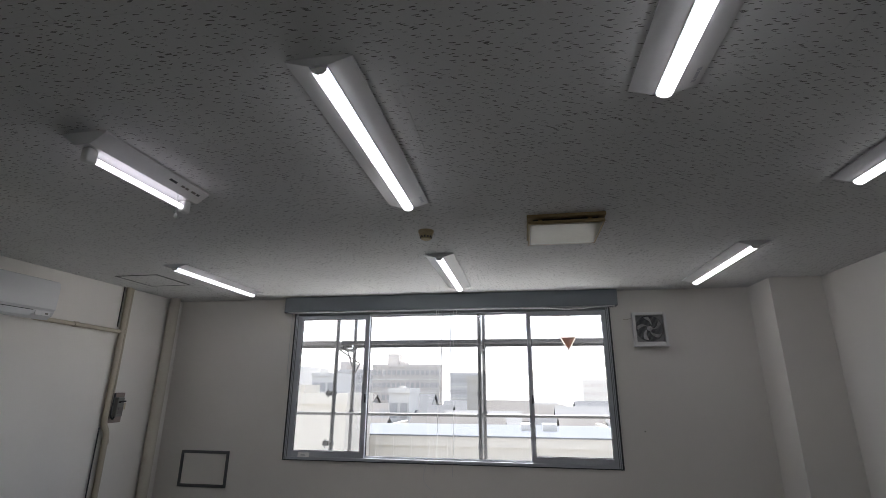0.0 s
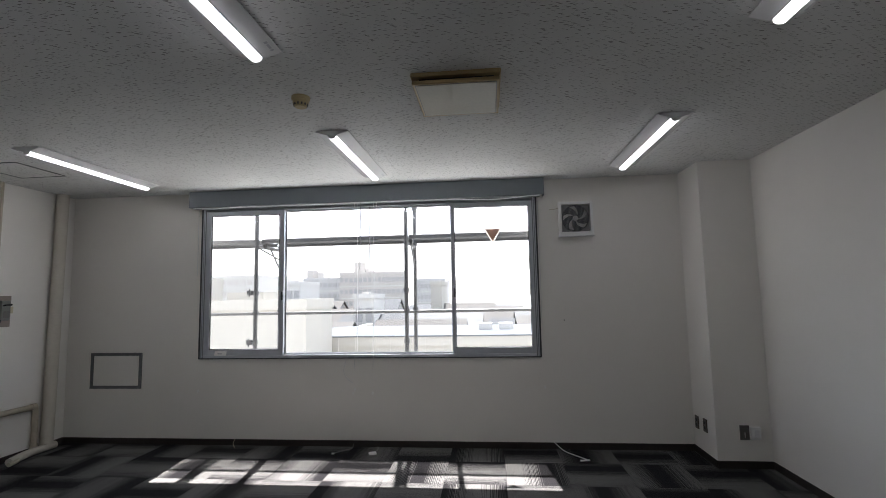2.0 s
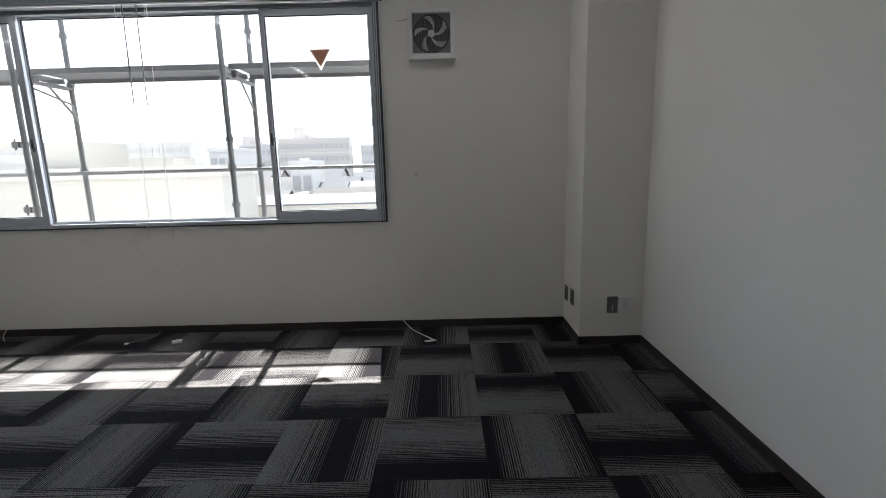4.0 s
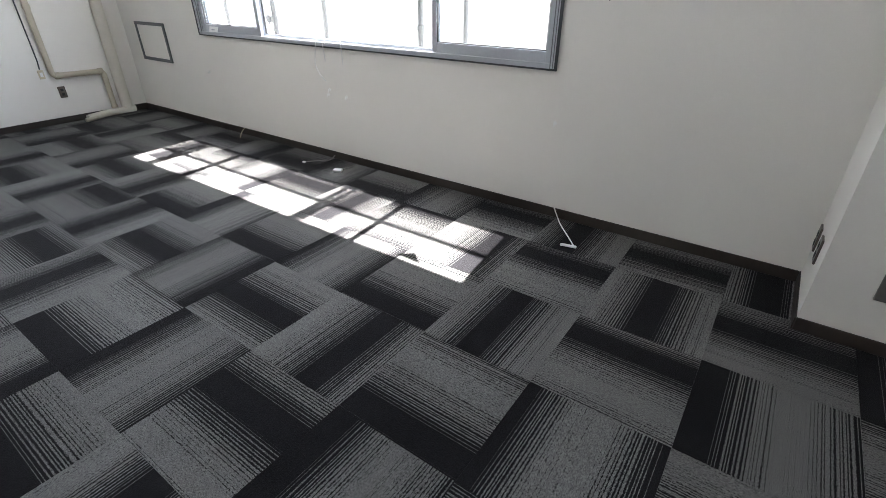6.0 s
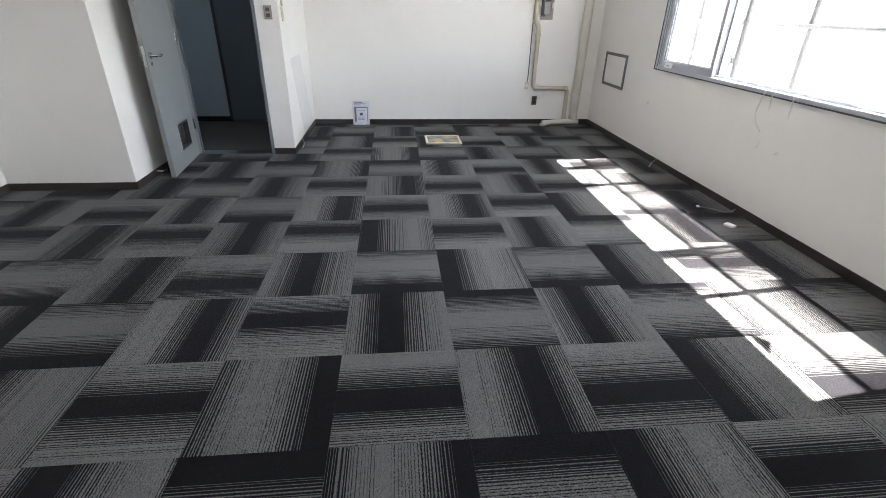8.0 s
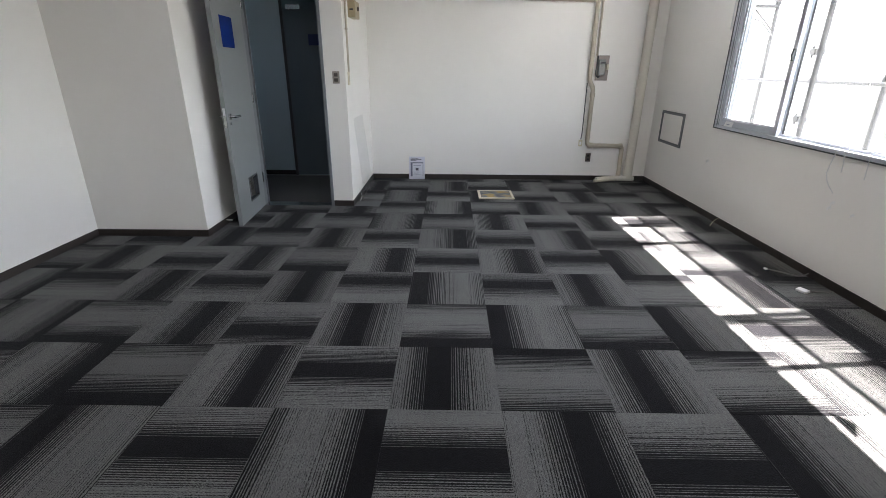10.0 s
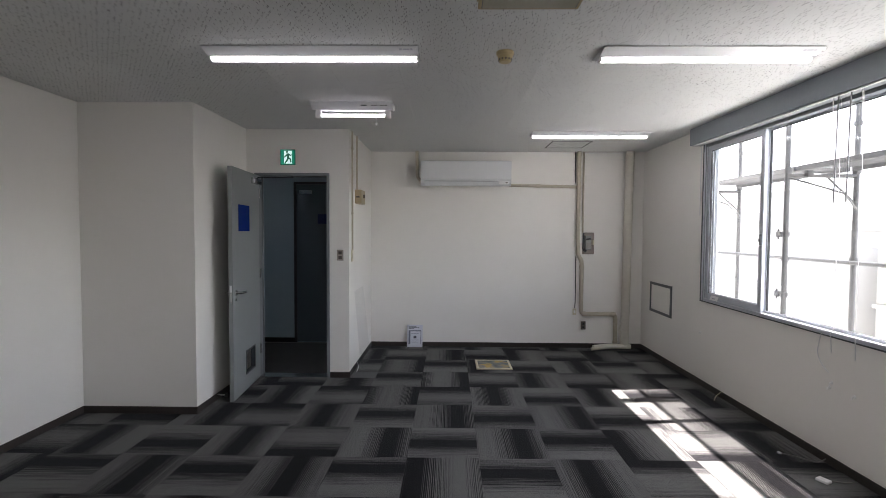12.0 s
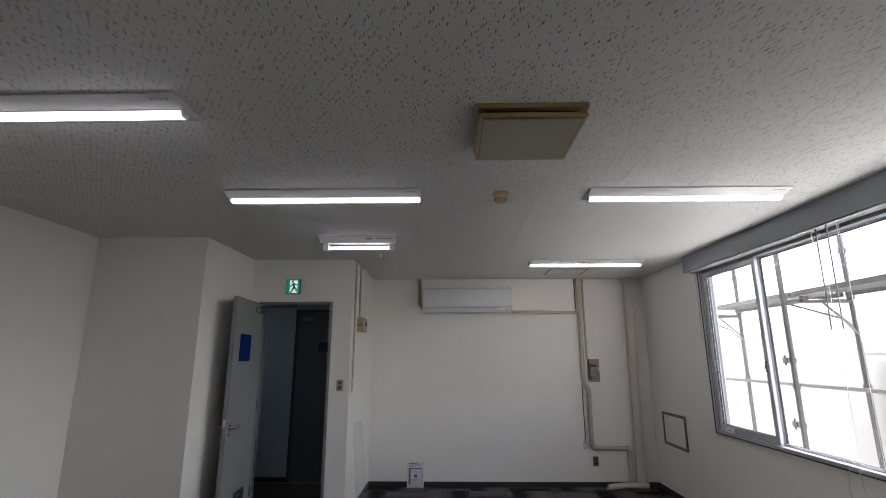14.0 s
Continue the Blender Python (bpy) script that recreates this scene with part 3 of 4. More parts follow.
# wall anchors and a small stain on the window wall
for x, z in ((-2.035, 0.543), (-0.358, 0.562), (-0.376, 0.524), (-0.175, 0.527), (1.537, 0.584)):
    a = thing("wall_anchor", "small white plastic cord anchor on the wall", "hook", pose(x, Y1, z), group="cord anchors under the window")
    part("base", moved(turned([(0.0, 0.004), (0.011, 0.004), (0.012, 0.0)], 12), Matrix.Rotation(radians(90), 4, "X")), M_PLASTIC, a)
    part("stub", tube(rounded([(0, 0, 0), (0, -0.016, 0), (0.004, -0.018, -0.018)], 0.008, 3), 0.0035, 6), M_PLASTIC, a)
scr = thing("wall_screw", "small dark screw in the wall", "screw", pose(1.748, Y1, 1.226))
part("head", moved(turned([(0.0, 0.003), (0.005, 0.003), (0.006, 0.0)], 10), Matrix.Rotation(radians(90), 4, "X")), M_DARK, scr)


# ---- outlets and switches ----
def wall_plate(m, name, label, plate, slots, size=(0.07, 0.12), deep=0.009):
    """A plate in its own xz plane, facing -y; slots: (x, z, half-width, half-height, material)."""
    t = thing(name, label, "socket" if "outlet" in name else "switch", m)
    part("plate", box(-size[0] / 2, size[0] / 2, -deep, 0, -size[1] / 2, size[1] / 2, 0.003), plate, t)
    for x, z, a, b, mat in slots:
        part("insert", box(x - a, x + a, -deep - 0.003, -deep, z - b, z + b, 0.001, 1), mat, t)
    return t


M_BROWN = grained("bronze_metal_plate", (0.12, 0.10, 0.085), 0.4, 0.5, bump=0.03)
M_STEEL = grained("dull_steel_plate", (0.20, 0.19, 0.18), 0.4, 0.6, bump=0.03)
two = [(0, 0.022, 0.013, 0.012, M_BLACK), (0, -0.022, 0.013, 0.012, M_BLACK)]
wall_plate(pose(PX, 5.725, 0.285, 0, 0, -90), "wall_outlet", "dark metal telephone outlet plate on the pillar", M_BROWN, two, (0.07, 0.115))
wall_plate(pose(PX, 5.555, 0.30, 0, 0, -90), "wall_outlet", "dark metal power outlet plate on the pillar", M_BROWN, two, (0.07, 0.115))
wall_plate(pose(3.128, PY, 0.294), "wall_outlet", "dull steel blank outlet plate on the pillar", M_STEEL, [(0, -0.02, 0.004, 0.022, M_PLASTIC)], (0.075, 0.12))
wall_plate(pose(3.206, PY, 0.294), "wall_outlet", "white plastic surface outlet box on the pillar", M_PLASTIC, [(0.005, 0, 0.018, 0.03, M_WHITE)], (0.08, 0.10), 0.036)
wall_plate(pose(X0, 5.033, 0.305, 0, 0, 90), "wall_outlet", "dark metal power outlet plate on the end wall", M_BROWN, two, (0.066, 0.112))
wall_plate(pose(DX, 2.06, 1.313, 0, 0, 90), "light_switch", "bronze switch plate with two dark rockers by the door", grained("dull_bronze_plate", (0.36, 0.32, 0.28), 0.4, 0.3, bump=0.03), [(0, 0.024, 0.018, 0.016, M_BROWN), (0, -0.024, 0.018, 0.016, M_BROWN)], (0.07, 0.115))
wall_plate(pose(-2.29, CY, 1.30, 0, 0, 180), "wall_outlet", "beige surface switch box on the corner wall", M_IVORY, [(0, 0, 0.02, 0.03, M_BEIGE)], (0.075, 0.125))

# ---- door ----
door = thing("door_1", "grey steel door standing open into the room", "door", kind="structure")
bm = box(DX - T - 0.01, DX + 0.012, DY0, DY0 + 0.03, 0, DZ, 0.002, 1)
add_box(bm, DX - T - 0.01, DX + 0.012, DY1 - 0.03, DY1, 0, DZ, 0.002, 1)
add_box(bm, DX - T - 0.01, DX + 0.012, DY0 + 0.03, DY1 - 0.03, DZ - 0.03, DZ, 0.002, 1)
part("door_frame", bm, M_FRAME, door)
bm = box(DX - T + 0.02, DX - T + 0.035, DY0 + 0.03, DY0 + 0.045, 0, DZ - 0.03)
add_box(bm, DX - T + 0.02, DX - T + 0.035, DY1 - 0.045, DY1 - 0.03, 0, DZ - 0.03)
part("door_stop", bm, M_FRAME, door)
part("threshold", box(DX - T, DX, DY0 + 0.03, DY1 - 0.03, -0.012, 0.004, 0.001, 1), M_CHROME, door)
leafm = pose(DX + 0.015, DY0 + 0.012, 0.012, 0, 0, 4.9)
LW, LH, LT = 0.765, 2.135, 0.036


def leaf_part(name, bm, mat, parent=None, label="", smooth=False):
    ob = part(name, moved(bm, leafm), mat, parent or door, label, smooth)
    return ob


# the leaf has openings for its glass and its louvre
GL, GR, GB, GT = 0.305, 0.61, 1.55, 1.80
VL, VR, VB, VT = 0.165, 0.437, 0.15, 0.385
bm = bmesh.new()
for a, b, c, d in ((0, LW, 0, VB), (0, VL, VB, VT), (VR, LW, VB, VT), (0, LW, VT, GB), (0, GL, GB, GT), (GR, LW, GB, GT), (0, LW, GT, LH)):
    add_box(bm, a, b, 0, LT, c, d)
leaf = leaf_part("door_leaf", bm, M_DOOR)
M_BLUE = grained("deep_blue_film", (0.008, 0.03, 0.22), 0.25, amount=0.1, bump=0)
leaf_part("door_window", box(GL, GR, 0.006, LT + 0.001, GB, GT), M_BLUE, leaf, "deep blue film over a small pane")
fr = bmesh.new()
for a, b, c, d in ((VL, VL + 0.014, VB, VT), (VR - 0.014, VR, VB, VT), (VL + 0.014, VR - 0.014, VB, VB + 0.014), (VL + 0.014, VR - 0.014, VT - 0.014, VT)):
    add_box(fr, a, b, -0.003, LT + 0.004, c, d)
louv = leaf_part("louvre", fr, M_DARK, leaf, "dark metal louvre")
for k in range(8):
    z = VB + 0.026 + k * 0.0255
    leaf_part("louvre_slat", moved(box(VL + 0.014, VR - 0.014, -0.014, 0.014, -0.001, 0.001), Matrix.Translation((0, LT / 2, z)) @ Matrix.Rotation(radians(40), 4, "X")), M_DARK, louv)
for side in (1, -1):
    yb = LT if side > 0 else 0
    h = bmesh.new()
    add_tube(h, [(LW - 0.065, yb, 0.985), (LW - 0.065, yb + side * 0.012, 0.985)], 0.027, 20)
    add_tube(h, [(LW - 0.065, yb, 0.925), (LW - 0.065, yb + side * 0.006, 0.925)], 0.016, 16)
    add_tube(h, rounded([(LW - 0.065, yb, 0.985), (LW - 0.065, yb + side * 0.05, 0.985), (LW - 0.172, yb + side * 0.052, 0.982)], 0.018), 0.0125, 12)
    leaf_part("door_handle", h, M_CHROME, leaf, "satin chrome lever handle", True)
leaf_part("latch_plate", box(LW, LW + 0.002, 0.008, LT - 0.008, 0.90, 1.06), M_CHROME, leaf)
for z in (0.25, 1.05, 1.9):
    leaf_part("hinge", tube([(-0.004, LT + 0.004, z), (-0.004, LT + 0.004, z + 0.10)], 0.008, 10), M_CHROME, leaf)
closer = leaf_part("door_closer", box(0.05, 0.25, LT, LT + 0.045, LH - 0.105, LH - 0.045, 0.006), M_CHROME, door, "silver door closer with a folding arm", True)
end = leafm @ Vector((0.12, LT + 0.022, LH - 0.035))
part("closer_arm", tube([end, (DX + 0.06, DY0 + 0.25, DZ - 0.055), (DX + 0.02, DY0 + 0.42, DZ - 0.045)], 0.007, 8), M_DARK, closer)
stop = thing("door_stopper", "small dark rubber door stopper on the skirting", "door stopper", pose(-1.45, BY + S, 0.045))
part("post", tube([(0, 0, 0), (0, 0.075, 0)], 0.010, 10), M_CHROME, stop)
part("rubber_tip", tube([(0, 0.075, 0), (0, 0.095, 0)], 0.016, 12), M_BLACK, stop)

# corridor door opposite
cd = thing("door_2", "closed dark navy steel door across the corridor", "door", kind="structure")
M_NAVY = grained("dark_navy_door_paint", (0.11, 0.14, 0.165), 0.4, amount=0.06, bump=0.03)
bm = box(CX, CX + 0.03, 1.03, 1.065, -0.012, 2.25)
add_box(bm, CX, CX + 0.03, 1.845, 1.88, -0.012, 2.25)
add_box(bm, CX, CX + 0.03, 1.065, 1.845, 2.215, 2.25)
part("door_frame", bm, M_DARK, cd)
part("door_leaf", box(CX, CX + 0.02, 1.068, 1.842, 0.0, 2.212), M_NAVY, cd)
part("door_window", box(CX + 0.02, CX + 0.023, 1.365, 1.62, 1.668, 1.80), grained("dark_blue_film", (0.02, 0.035, 0.12), 0.3, amount=0.1, bump=0), cd, "small pane covered with dark blue film")
part("door_closer", box(CX + 0.02, CX + 0.06, 1.115, 1.30, 2.08, 2.135, 0.006), M_CHROME, cd, "silver door closer")
part("door_handle", tube(rounded([(CX + 0.02, 1.77, 1.0), (CX + 0.065, 1.77, 1.0), (CX + 0.067, 1.66, 1.0)], 0.018), 0.01, 10), M_CHROME, cd)

# exit sign
ex = thing("exit_sign", "lit green and white emergency exit sign above the door", "exit sign", pose(DX, 1.513, 2.34))
part("housing", box(0, 0.022, -0.078, 0.078, -0.081, 0.081, 0.004), grained("green_enamel", (0.02, 0.16, 0.10), 0.4, amount=0.05, bump=0), ex)
part("green_panel", box(0.022, 0.0245, -0.072, 0.072, -0.075, 0.075), glow("exit_green", (0.0, 0.20, 0.12), 0.08), ex)
M_EXW = glow("exit_white", (0.75, 1.0, 0.92), 0.10)
part("white_doorway", box(0.0245, 0.0255, -0.036, 0.046, -0.068, 0.066), M_EXW, ex)
M_EXG = glow("exit_dark_green", (0.0, 0.12, 0.07), 0.03)
bm = bmesh.new()
for y0, z0, y1, z1, w in ((-0.003, 0.028, 0.004, -0.012, 0.020), (-0.002, 0.024, -0.024, 0.004, 0.010), (-0.024, 0.004, -0.030, -0.004, 0.008), (0.002, 0.026, 0.022, 0.012, 0.010), (0.022, 0.012, 0.030, 0.018, 0.008),
                          (0.002, -0.010, -0.010, -0.034, 0.013), (-0.010, -0.034, -0.026, -0.056, 0.011), (0.005, -0.010, 0.022, -0.022, 0.013), (0.022, -0.022, 0.026, -0.046, 0.011)):
    ln = math.hypot(y1 - y0, z1 - z0)
    limb = moved(box(0, 0.001, -0.003, ln + 0.003, -w / 2, w / 2), Matrix.Translation((0, y0, z0)) @ Matrix.Rotation(math.atan2(z1 - z0, y1 - y0), 4, "X"))
    me = bpy.data.meshes.new("limb")
    limb.to_mesh(me)
    limb.free()
    bm.from_mesh(me)
    bpy.data.meshes.remove(me)
head = moved(turned([(0.0095, 0.0), (0.0095, 0.001)], 14), Matrix.Translation((0, -0.008, 0.044)) @ Matrix.Rotation(radians(90), 4, "Y"))
me = bpy.data.meshes.new("limb")
head.to_mesh(me)
head.free()
bm.from_mesh(me)
bpy.data.meshes.remove(me)
part("pictogram", moved(bm, Matrix.Translation((0.0256, 0.005, 0.002)) @ Matrix.Diagonal((1, 1.22, 1.18, 1))), M_EXG, ex)

# ---- conduits on the corner wall ----
cond = thing("surface_conduit", "beige surface conduit running down the corner wall", "conduit")
part("conduit", tube([(-2.27, CY + 0.012, H), (-2.27, CY + 0.012, 1.365)], 0.010, 8), M_BEIGE, cond)
part("conduit", tube([(-2.52, CY + 0.013, H), (-2.52, CY + 0.013, 2.03)], 0.011, 8), M_BEIGE, cond)
for z in (2.45, 1.75):
    part("clip", box(-2.295, -2.245, CY, CY + 0.024, z, z + 0.018, 0.002, 1), M_BEIGE, cond)
jb = thing("junction_box", "aged ivory switch box on the corner wall", "switch box", pose(-2.55, CY, 1.955))
part("body", box(-0.14, 0.10, 0, 0.075, -0.078, 0.078, 0.006), grained("browned_ivory_plastic", (0.40, 0.32, 0.19), 0.45, amount=0.1, bump=0), jb)
part("toggle", moved(box(-0.006, 0.006, 0, 0.018, -0.02, 0.02, 0.002), Matrix.Translation((-0.02, 0.075, 0.01))), M_BROWN, jb)
part("slot", box(0.10, 0.1025, 0.020, 0.055, -0.012, 0.002), M_BLACK, jb)

film = thing("acrylic_sheet", "thin clear acrylic sheet leaning on the corner wall", "sheet")
m_film, nt, b = base_mat("clear_acrylic", (0.8, 0.82, 0.80), 0.15)
b.inputs["Alpha"].default_value = 0.13
bm = bmesh.new()
ring = [bm.verts.new(p) for p in ((-2.34, CY + 0.09, 0.005), (-2.98, CY + 0.09, 0.005), (-2.90, CY + 0.012, 0.90), (-2.36, CY + 0.012, 0.90))]
bm.faces.new(ring)
bmesh.ops.solidify(bm, geom=bm.faces[:], thickness=0.003)
part("sheet", bm, m_film, film)

# ---- air conditioner ----
AY0, AY1, AZ0, AZ1 = 2.834, 4.016, 2.163, 2.49
M_ACW = grained("off_white_casing", (0.62, 0.63, 0.64), 0.35, amount=0.03, bump=0)
ac = thing("air_conditioner", "white wall-mounted split air conditioner", "air conditioner")
A = X0
part("body", prism([(A, AZ0 + 0.015), (A + 0.15, AZ0), (A + 0.195, AZ0 + 0.035), (A + 0.205, AZ0 + 0.06), (A + 0.205, AZ1 - 0.03), (A + 0.19, AZ1), (A, AZ1)], AY0, AY1), M_ACW, ac)
part("front_panel", prism([(A + 0.2055, AZ0 + 0.068), (A + 0.222, AZ0 + 0.085), (A + 0.224, AZ1 - 0.06), (A + 0.210, AZ1 - 0.012), (A + 0.2055, AZ1 - 0.012)], AY0 + 0.004, AY1 - 0.004), grained("glossy_white_plastic", (0.72, 0.73, 0.735), 0.12, amount=0.01, bump=0), ac, "glossy white front panel", True)
part("flap", moved(box(-0.003, 0.003, AY0 + 0.06, AY1 - 0.19, -0.024, 0.024, 0.002, 1), Matrix.Translation((A + 0.203, 0, AZ0 + 0.035)) @ Matrix.Rotation(radians(18), 4, "Y")), M_ACW, ac)
part("outlet_gap", box(A + 0.198, A + 0.2062, AY0 + 0.05, AY1 - 0.18, AZ0 + 0.060, AZ0 + 0.0655), M_DARK, ac)
part("display", box(A + 0.200, A + 0.2075, AY1 - 0.16, AY1 - 0.03, AZ0 + 0.025, AZ0 + 0.062, 0.001, 1), M_WHITE, ac)
part("indicator", box(A + 0.2075, A + 0.209, AY1 - 0.075, AY1 - 0.050, AZ0 + 0.036, AZ0 + 0.050), M_STEEL, ac)
part("intake_grille", box(A + 0.02, A + 0.18, AY0 + 0.04, AY1 - 0.04, AZ1, AZ1 + 0.003), M_DARK, ac)
part("drain_hose", tube(rounded([(A + 0.03, AY0 - 0.06, H), (A + 0.03, AY0 - 0.055, AZ0 + 0.13), (A + 0.04, AY0 + 0.01, AZ0 + 0.06)], 0.05), 0.022, 10), M_BEIGE, ac, "beige hose cover", True)

# ---- pipes on the end wall ----
PXW = X0 + 0.034
run = thing("refrigerant_pipe", "beige lagged refrigerant pipe fixed to the end wall", "pipe")
part("riser", tube(rounded([(PXW, 4.937, H), (PXW, 4.937, 1.265), (PXW, 4.992, 1.185), (PXW, 4.992, 0.470), (PXW, 5.455, 0.462), (PXW, 5.455, 0.03)], 0.05), 0.028, 12), M_BEIGE, run, "", True)
part("branch", tube([(PXW, AY1 - 0.01, 2.188), (PXW, 4.5, 2.180), (PXW, 4.937, 2.170)], 0.021, 12), M_BEIGE, run, "", True)
for y, z, hor in ((4.40, 2.182, 1), (4.937, 2.17, 2), (4.937, 2.60, 0), (4.992, 1.10, 0), (5.03, 0.470, 1), (5.43, 0.462, 1), (5.455, 0.08, 0)):
    r = 0.026 if hor == 1 and z > 2 else 0.033
    ax = (0, 1, 0) if hor == 1 else (0, 0, 1)
    c = Vector((PXW, y, z))
    part("coupling", tube([c - 0.022 * Vector(ax), c + 0.022 * Vector(ax)], r, 14), M_BEIGE, run, "", True)
con = thing("breaker_conduit", "thin beige conduit beside the refrigerant pipe", "conduit")
part("conduit", tube([(X0 + 0.014, 5.004, H), (X0 + 0.014, 5.004, 1.56)], 0.013, 8), M_BEIGE, con, "", True)
part("cable", tube(rounded([(X0 + 0.010, 4.918, 1.24), (X0 + 0.008, 4.920, 0.62), (X0 + 0.008, 4.912, 0.54)], 0.02), 0.006, 8), M_DARK, con, "dark cable", True)
part("cable", tube([(X0 + 0.008, 4.895, H), (X0 + 0.008, 4.897, 2.22)], 0.006, 8), M_DARK, con, "dark cable", True)
wall_plate(pose(X0, 4.912, 0.492, 0, 0, 90), "wall_outlet", "small ivory surface outlet at the end of a cable", M_IVORY, [(0, 0, 0.012, 0.02, M_PLASTIC)], (0.05, 0.085))
big = thing("drain_stack", "thick beige wallpapered drain pipe in the corner", "pipe")
M_STACK = grained("beige_wrapped_pipe", (0.60, 0.565, 0.49), 0.7, amount=0.07, bump=0.2)
part("upright", tube([(X0 + 0.060, 5.600, H), (X0 + 0.060, 5.570, 0.06)], 0.056, 20), M_STACK, big, "", True)
part("foot_cover", tube(rounded([(X0 + 0.085, 5.64, 0.042), (X0 + 0.085, 5.36, 0.044), (X0 + 0.10, 5.24, 0.036), (X0 + 0.12, 5.14, 0.030)], 0.06), 0.036, 12), M_STACK, big, "lumpy beige pipe lagging along the floor", True)
part("foot_end", tube([(X0 + 0.10, 5.26, 0.034), (X0 + 0.15, 5.18, 0.026), (X0 + 0.16, 5.10, 0.022)], 0.020, 10), M_BEIGE, big, "", True)

brk = thing("breaker_box", "old grey breaker switch on a wall plate", "breaker", pose(X0, 5.085, 1.418))
part("plate", box(0, 0.012, -0.080, 0.075, -0.146, 0.146, 0.003), grained("grey_brown_board", (0.30, 0.25, 0.22), 0.6), brk)
part("case", box(0.012, 0.07, -0.062, 0.022, -0.085, 0.100, 0.008), grained("grey_bakelite", (0.20, 0.205, 0.19), 0.35), brk, "grey bakelite case")
part("lever", tube([(0.07, -0.045, 0.055), (0.098, -0.045, 0.060), (0.098, 0.005, 0.062)], 0.008, 8), M_BLACK, brk)
part("face", box(0.07, 0.074, -0.045, 0.012, -0.060, 0.005, 0.001, 1), M_STEEL, brk)
part("knob", box(0.012, 0.05, 0.040, 0.066, -0.02, 0.045, 0.004), M_IVORY, brk)
part("cable", tube(rounded([(0.03, -0.07, 0.14), (0.03, -0.085, -0.08), (0.03, -0.045, -0.115), (0.03, -0.03, -0.08)], 0.03), 0.008, 8), M_DARK, brk)

# ---- ceiling things ----
vent = thing("ceiling_vent", "aged ivory square ceiling ventilation unit", "vent", pose(0.885, 3.568, H))
M_OLDIV = grained("yellowed_ivory_frame", (0.32, 0.235, 0.105), 0.5, amount=0.12, bump=0.04)
hw = 0.232
bm = bmesh.new()
for a, b, c, d in ((-hw, hw, -hw, -hw + 0.035), (-hw, hw, hw - 0.035, hw), (-hw, -hw + 0.035, -hw + 0.035, hw - 0.035), (hw - 0.035, hw, -hw + 0.035, hw - 0.035)):
    add_box(bm, a, b, c, d, -0.022, 0, 0.002, 1)
part("base_frame", bm, M_OLDIV, vent)
part("dark_throat", box(-hw + 0.035, hw - 0.035, -hw + 0.035, hw - 0.035, -0.010, -0.002), M_BLACK, vent)
part("panel_rim", box(-hw + 0.006, hw - 0.006, -hw + 0.006, hw - 0.006, -0.060, -0.040, 0.003, 1), M_OLDIV, vent)
part("panel_groove", box(-hw + 0.020, hw - 0.020, -hw + 0.020, hw - 0.020, -0.0610, -0.0600), M_BROWN, vent)
part("panel", box(-hw + 0.024, hw - 0.024, -hw + 0.024, hw - 0.024, -0.0630, -0.0612, 0.001, 1), grained("ivory_panel", (0.35, 0.32, 0.24), 0.09, amount=0.07, bump=0.0), vent)
for sx in (-1, 1):
    for sy in (-1, 1):
        part("spacer", box(sx * 0.15 - 0.012, sx * 0.15 + 0.012, sy * 0.15 - 0.012, sy * 0.15 + 0.012, -0.041, -0.008), M_OLDIV, vent)

M_OLDPL = grained("yellowed_plastic", (0.50, 0.40, 0.22), 0.45, amount=0.08, bump=0)
det = thing("fire_detector", "aged ivory fire detector on the ceiling", "fire detector", pose(-0.015, 3.543, H))
part("base", turned([(0.052, 0.0), (0.052, -0.014), (0.046, -0.022)], 28), M_OLDPL, det, "", True)
part("body", turned([(0.044, -0.022), (0.044, -0.036), (0.036, -0.052), (0.030, -0.060), (0.0, -0.061)], 28), M_OLDPL, det, "", True)
for k in range(12):
    a = 2 * math.pi * k / 12
    part("slot", moved(box(-0.004, 0.004, 0.036, 0.0415, -0.052, -0.030), Matrix.Rotation(a, 4, "Z")), M_DARK, det)

ch = thing("ceiling_hatch", "square ceiling access panel with a thin dark frame", "access hatch", pose(-3.0, 4.655, H))
bm = bmesh.new()
for a, b, c, d in ((-0.225, 0.225, -0.235, -0.222), (-0.225, 0.225, 0.222, 0.235), (-0.225, -0.212, -0.222, 0.222), (0.212, 0.225, -0.222, 0.222)):
    add_box(bm, a, b, c, d, -0.004, 0)
part("frame", bm, M_DARK, ch)
part("panel", box(-0.208, 0.208, -0.218, 0.218, -0.003, 0), M_CEIL, ch)

em = thing("emergency_light", "white emergency batten with a bare glowing tube and pull cord", "ceiling light", pose(-1.168, 2.402, H))
part("body", prism([(-0.104, 0), (-0.104, -0.010), (-0.036, -0.058), (0.036, -0.058), (0.104, -0.010), (0.104, 0)], -0.338, 0.338), M_WHITE, em)
part("tube", moved(tube([(0, -0.268, 0), (0, 0.268, 0)], 0.0135, 14), Matrix.Translation((0, 0, -0.096))), M_TUBE, em, "glowing fluorescent tube", True)
for s in (-1, 1):
    part("lamp_holder", box(-0.022, 0.022, min(s * 0.268, s * 0.318), max(s * 0.268, s * 0.318), -0.122, -0.056, 0.012, 3), M_PLASTIC, em, "white lamp holder", True)
part("pull_cord", tube([(0.03, 0.20, -0.06), (0.035, 0.20, -0.165)], 0.0015, 6), M_WHITE, em)
part("cord_knob", moved(turned([(0.002, 0.014), (0.008, 0.006), (0.008, -0.008), (0.003, -0.013)], 12), Matrix.Translation((0.035, 0.20, -0.175))), M_PLASTIC, em, "", True)
sl = math.atan2(0.048, 0.068)
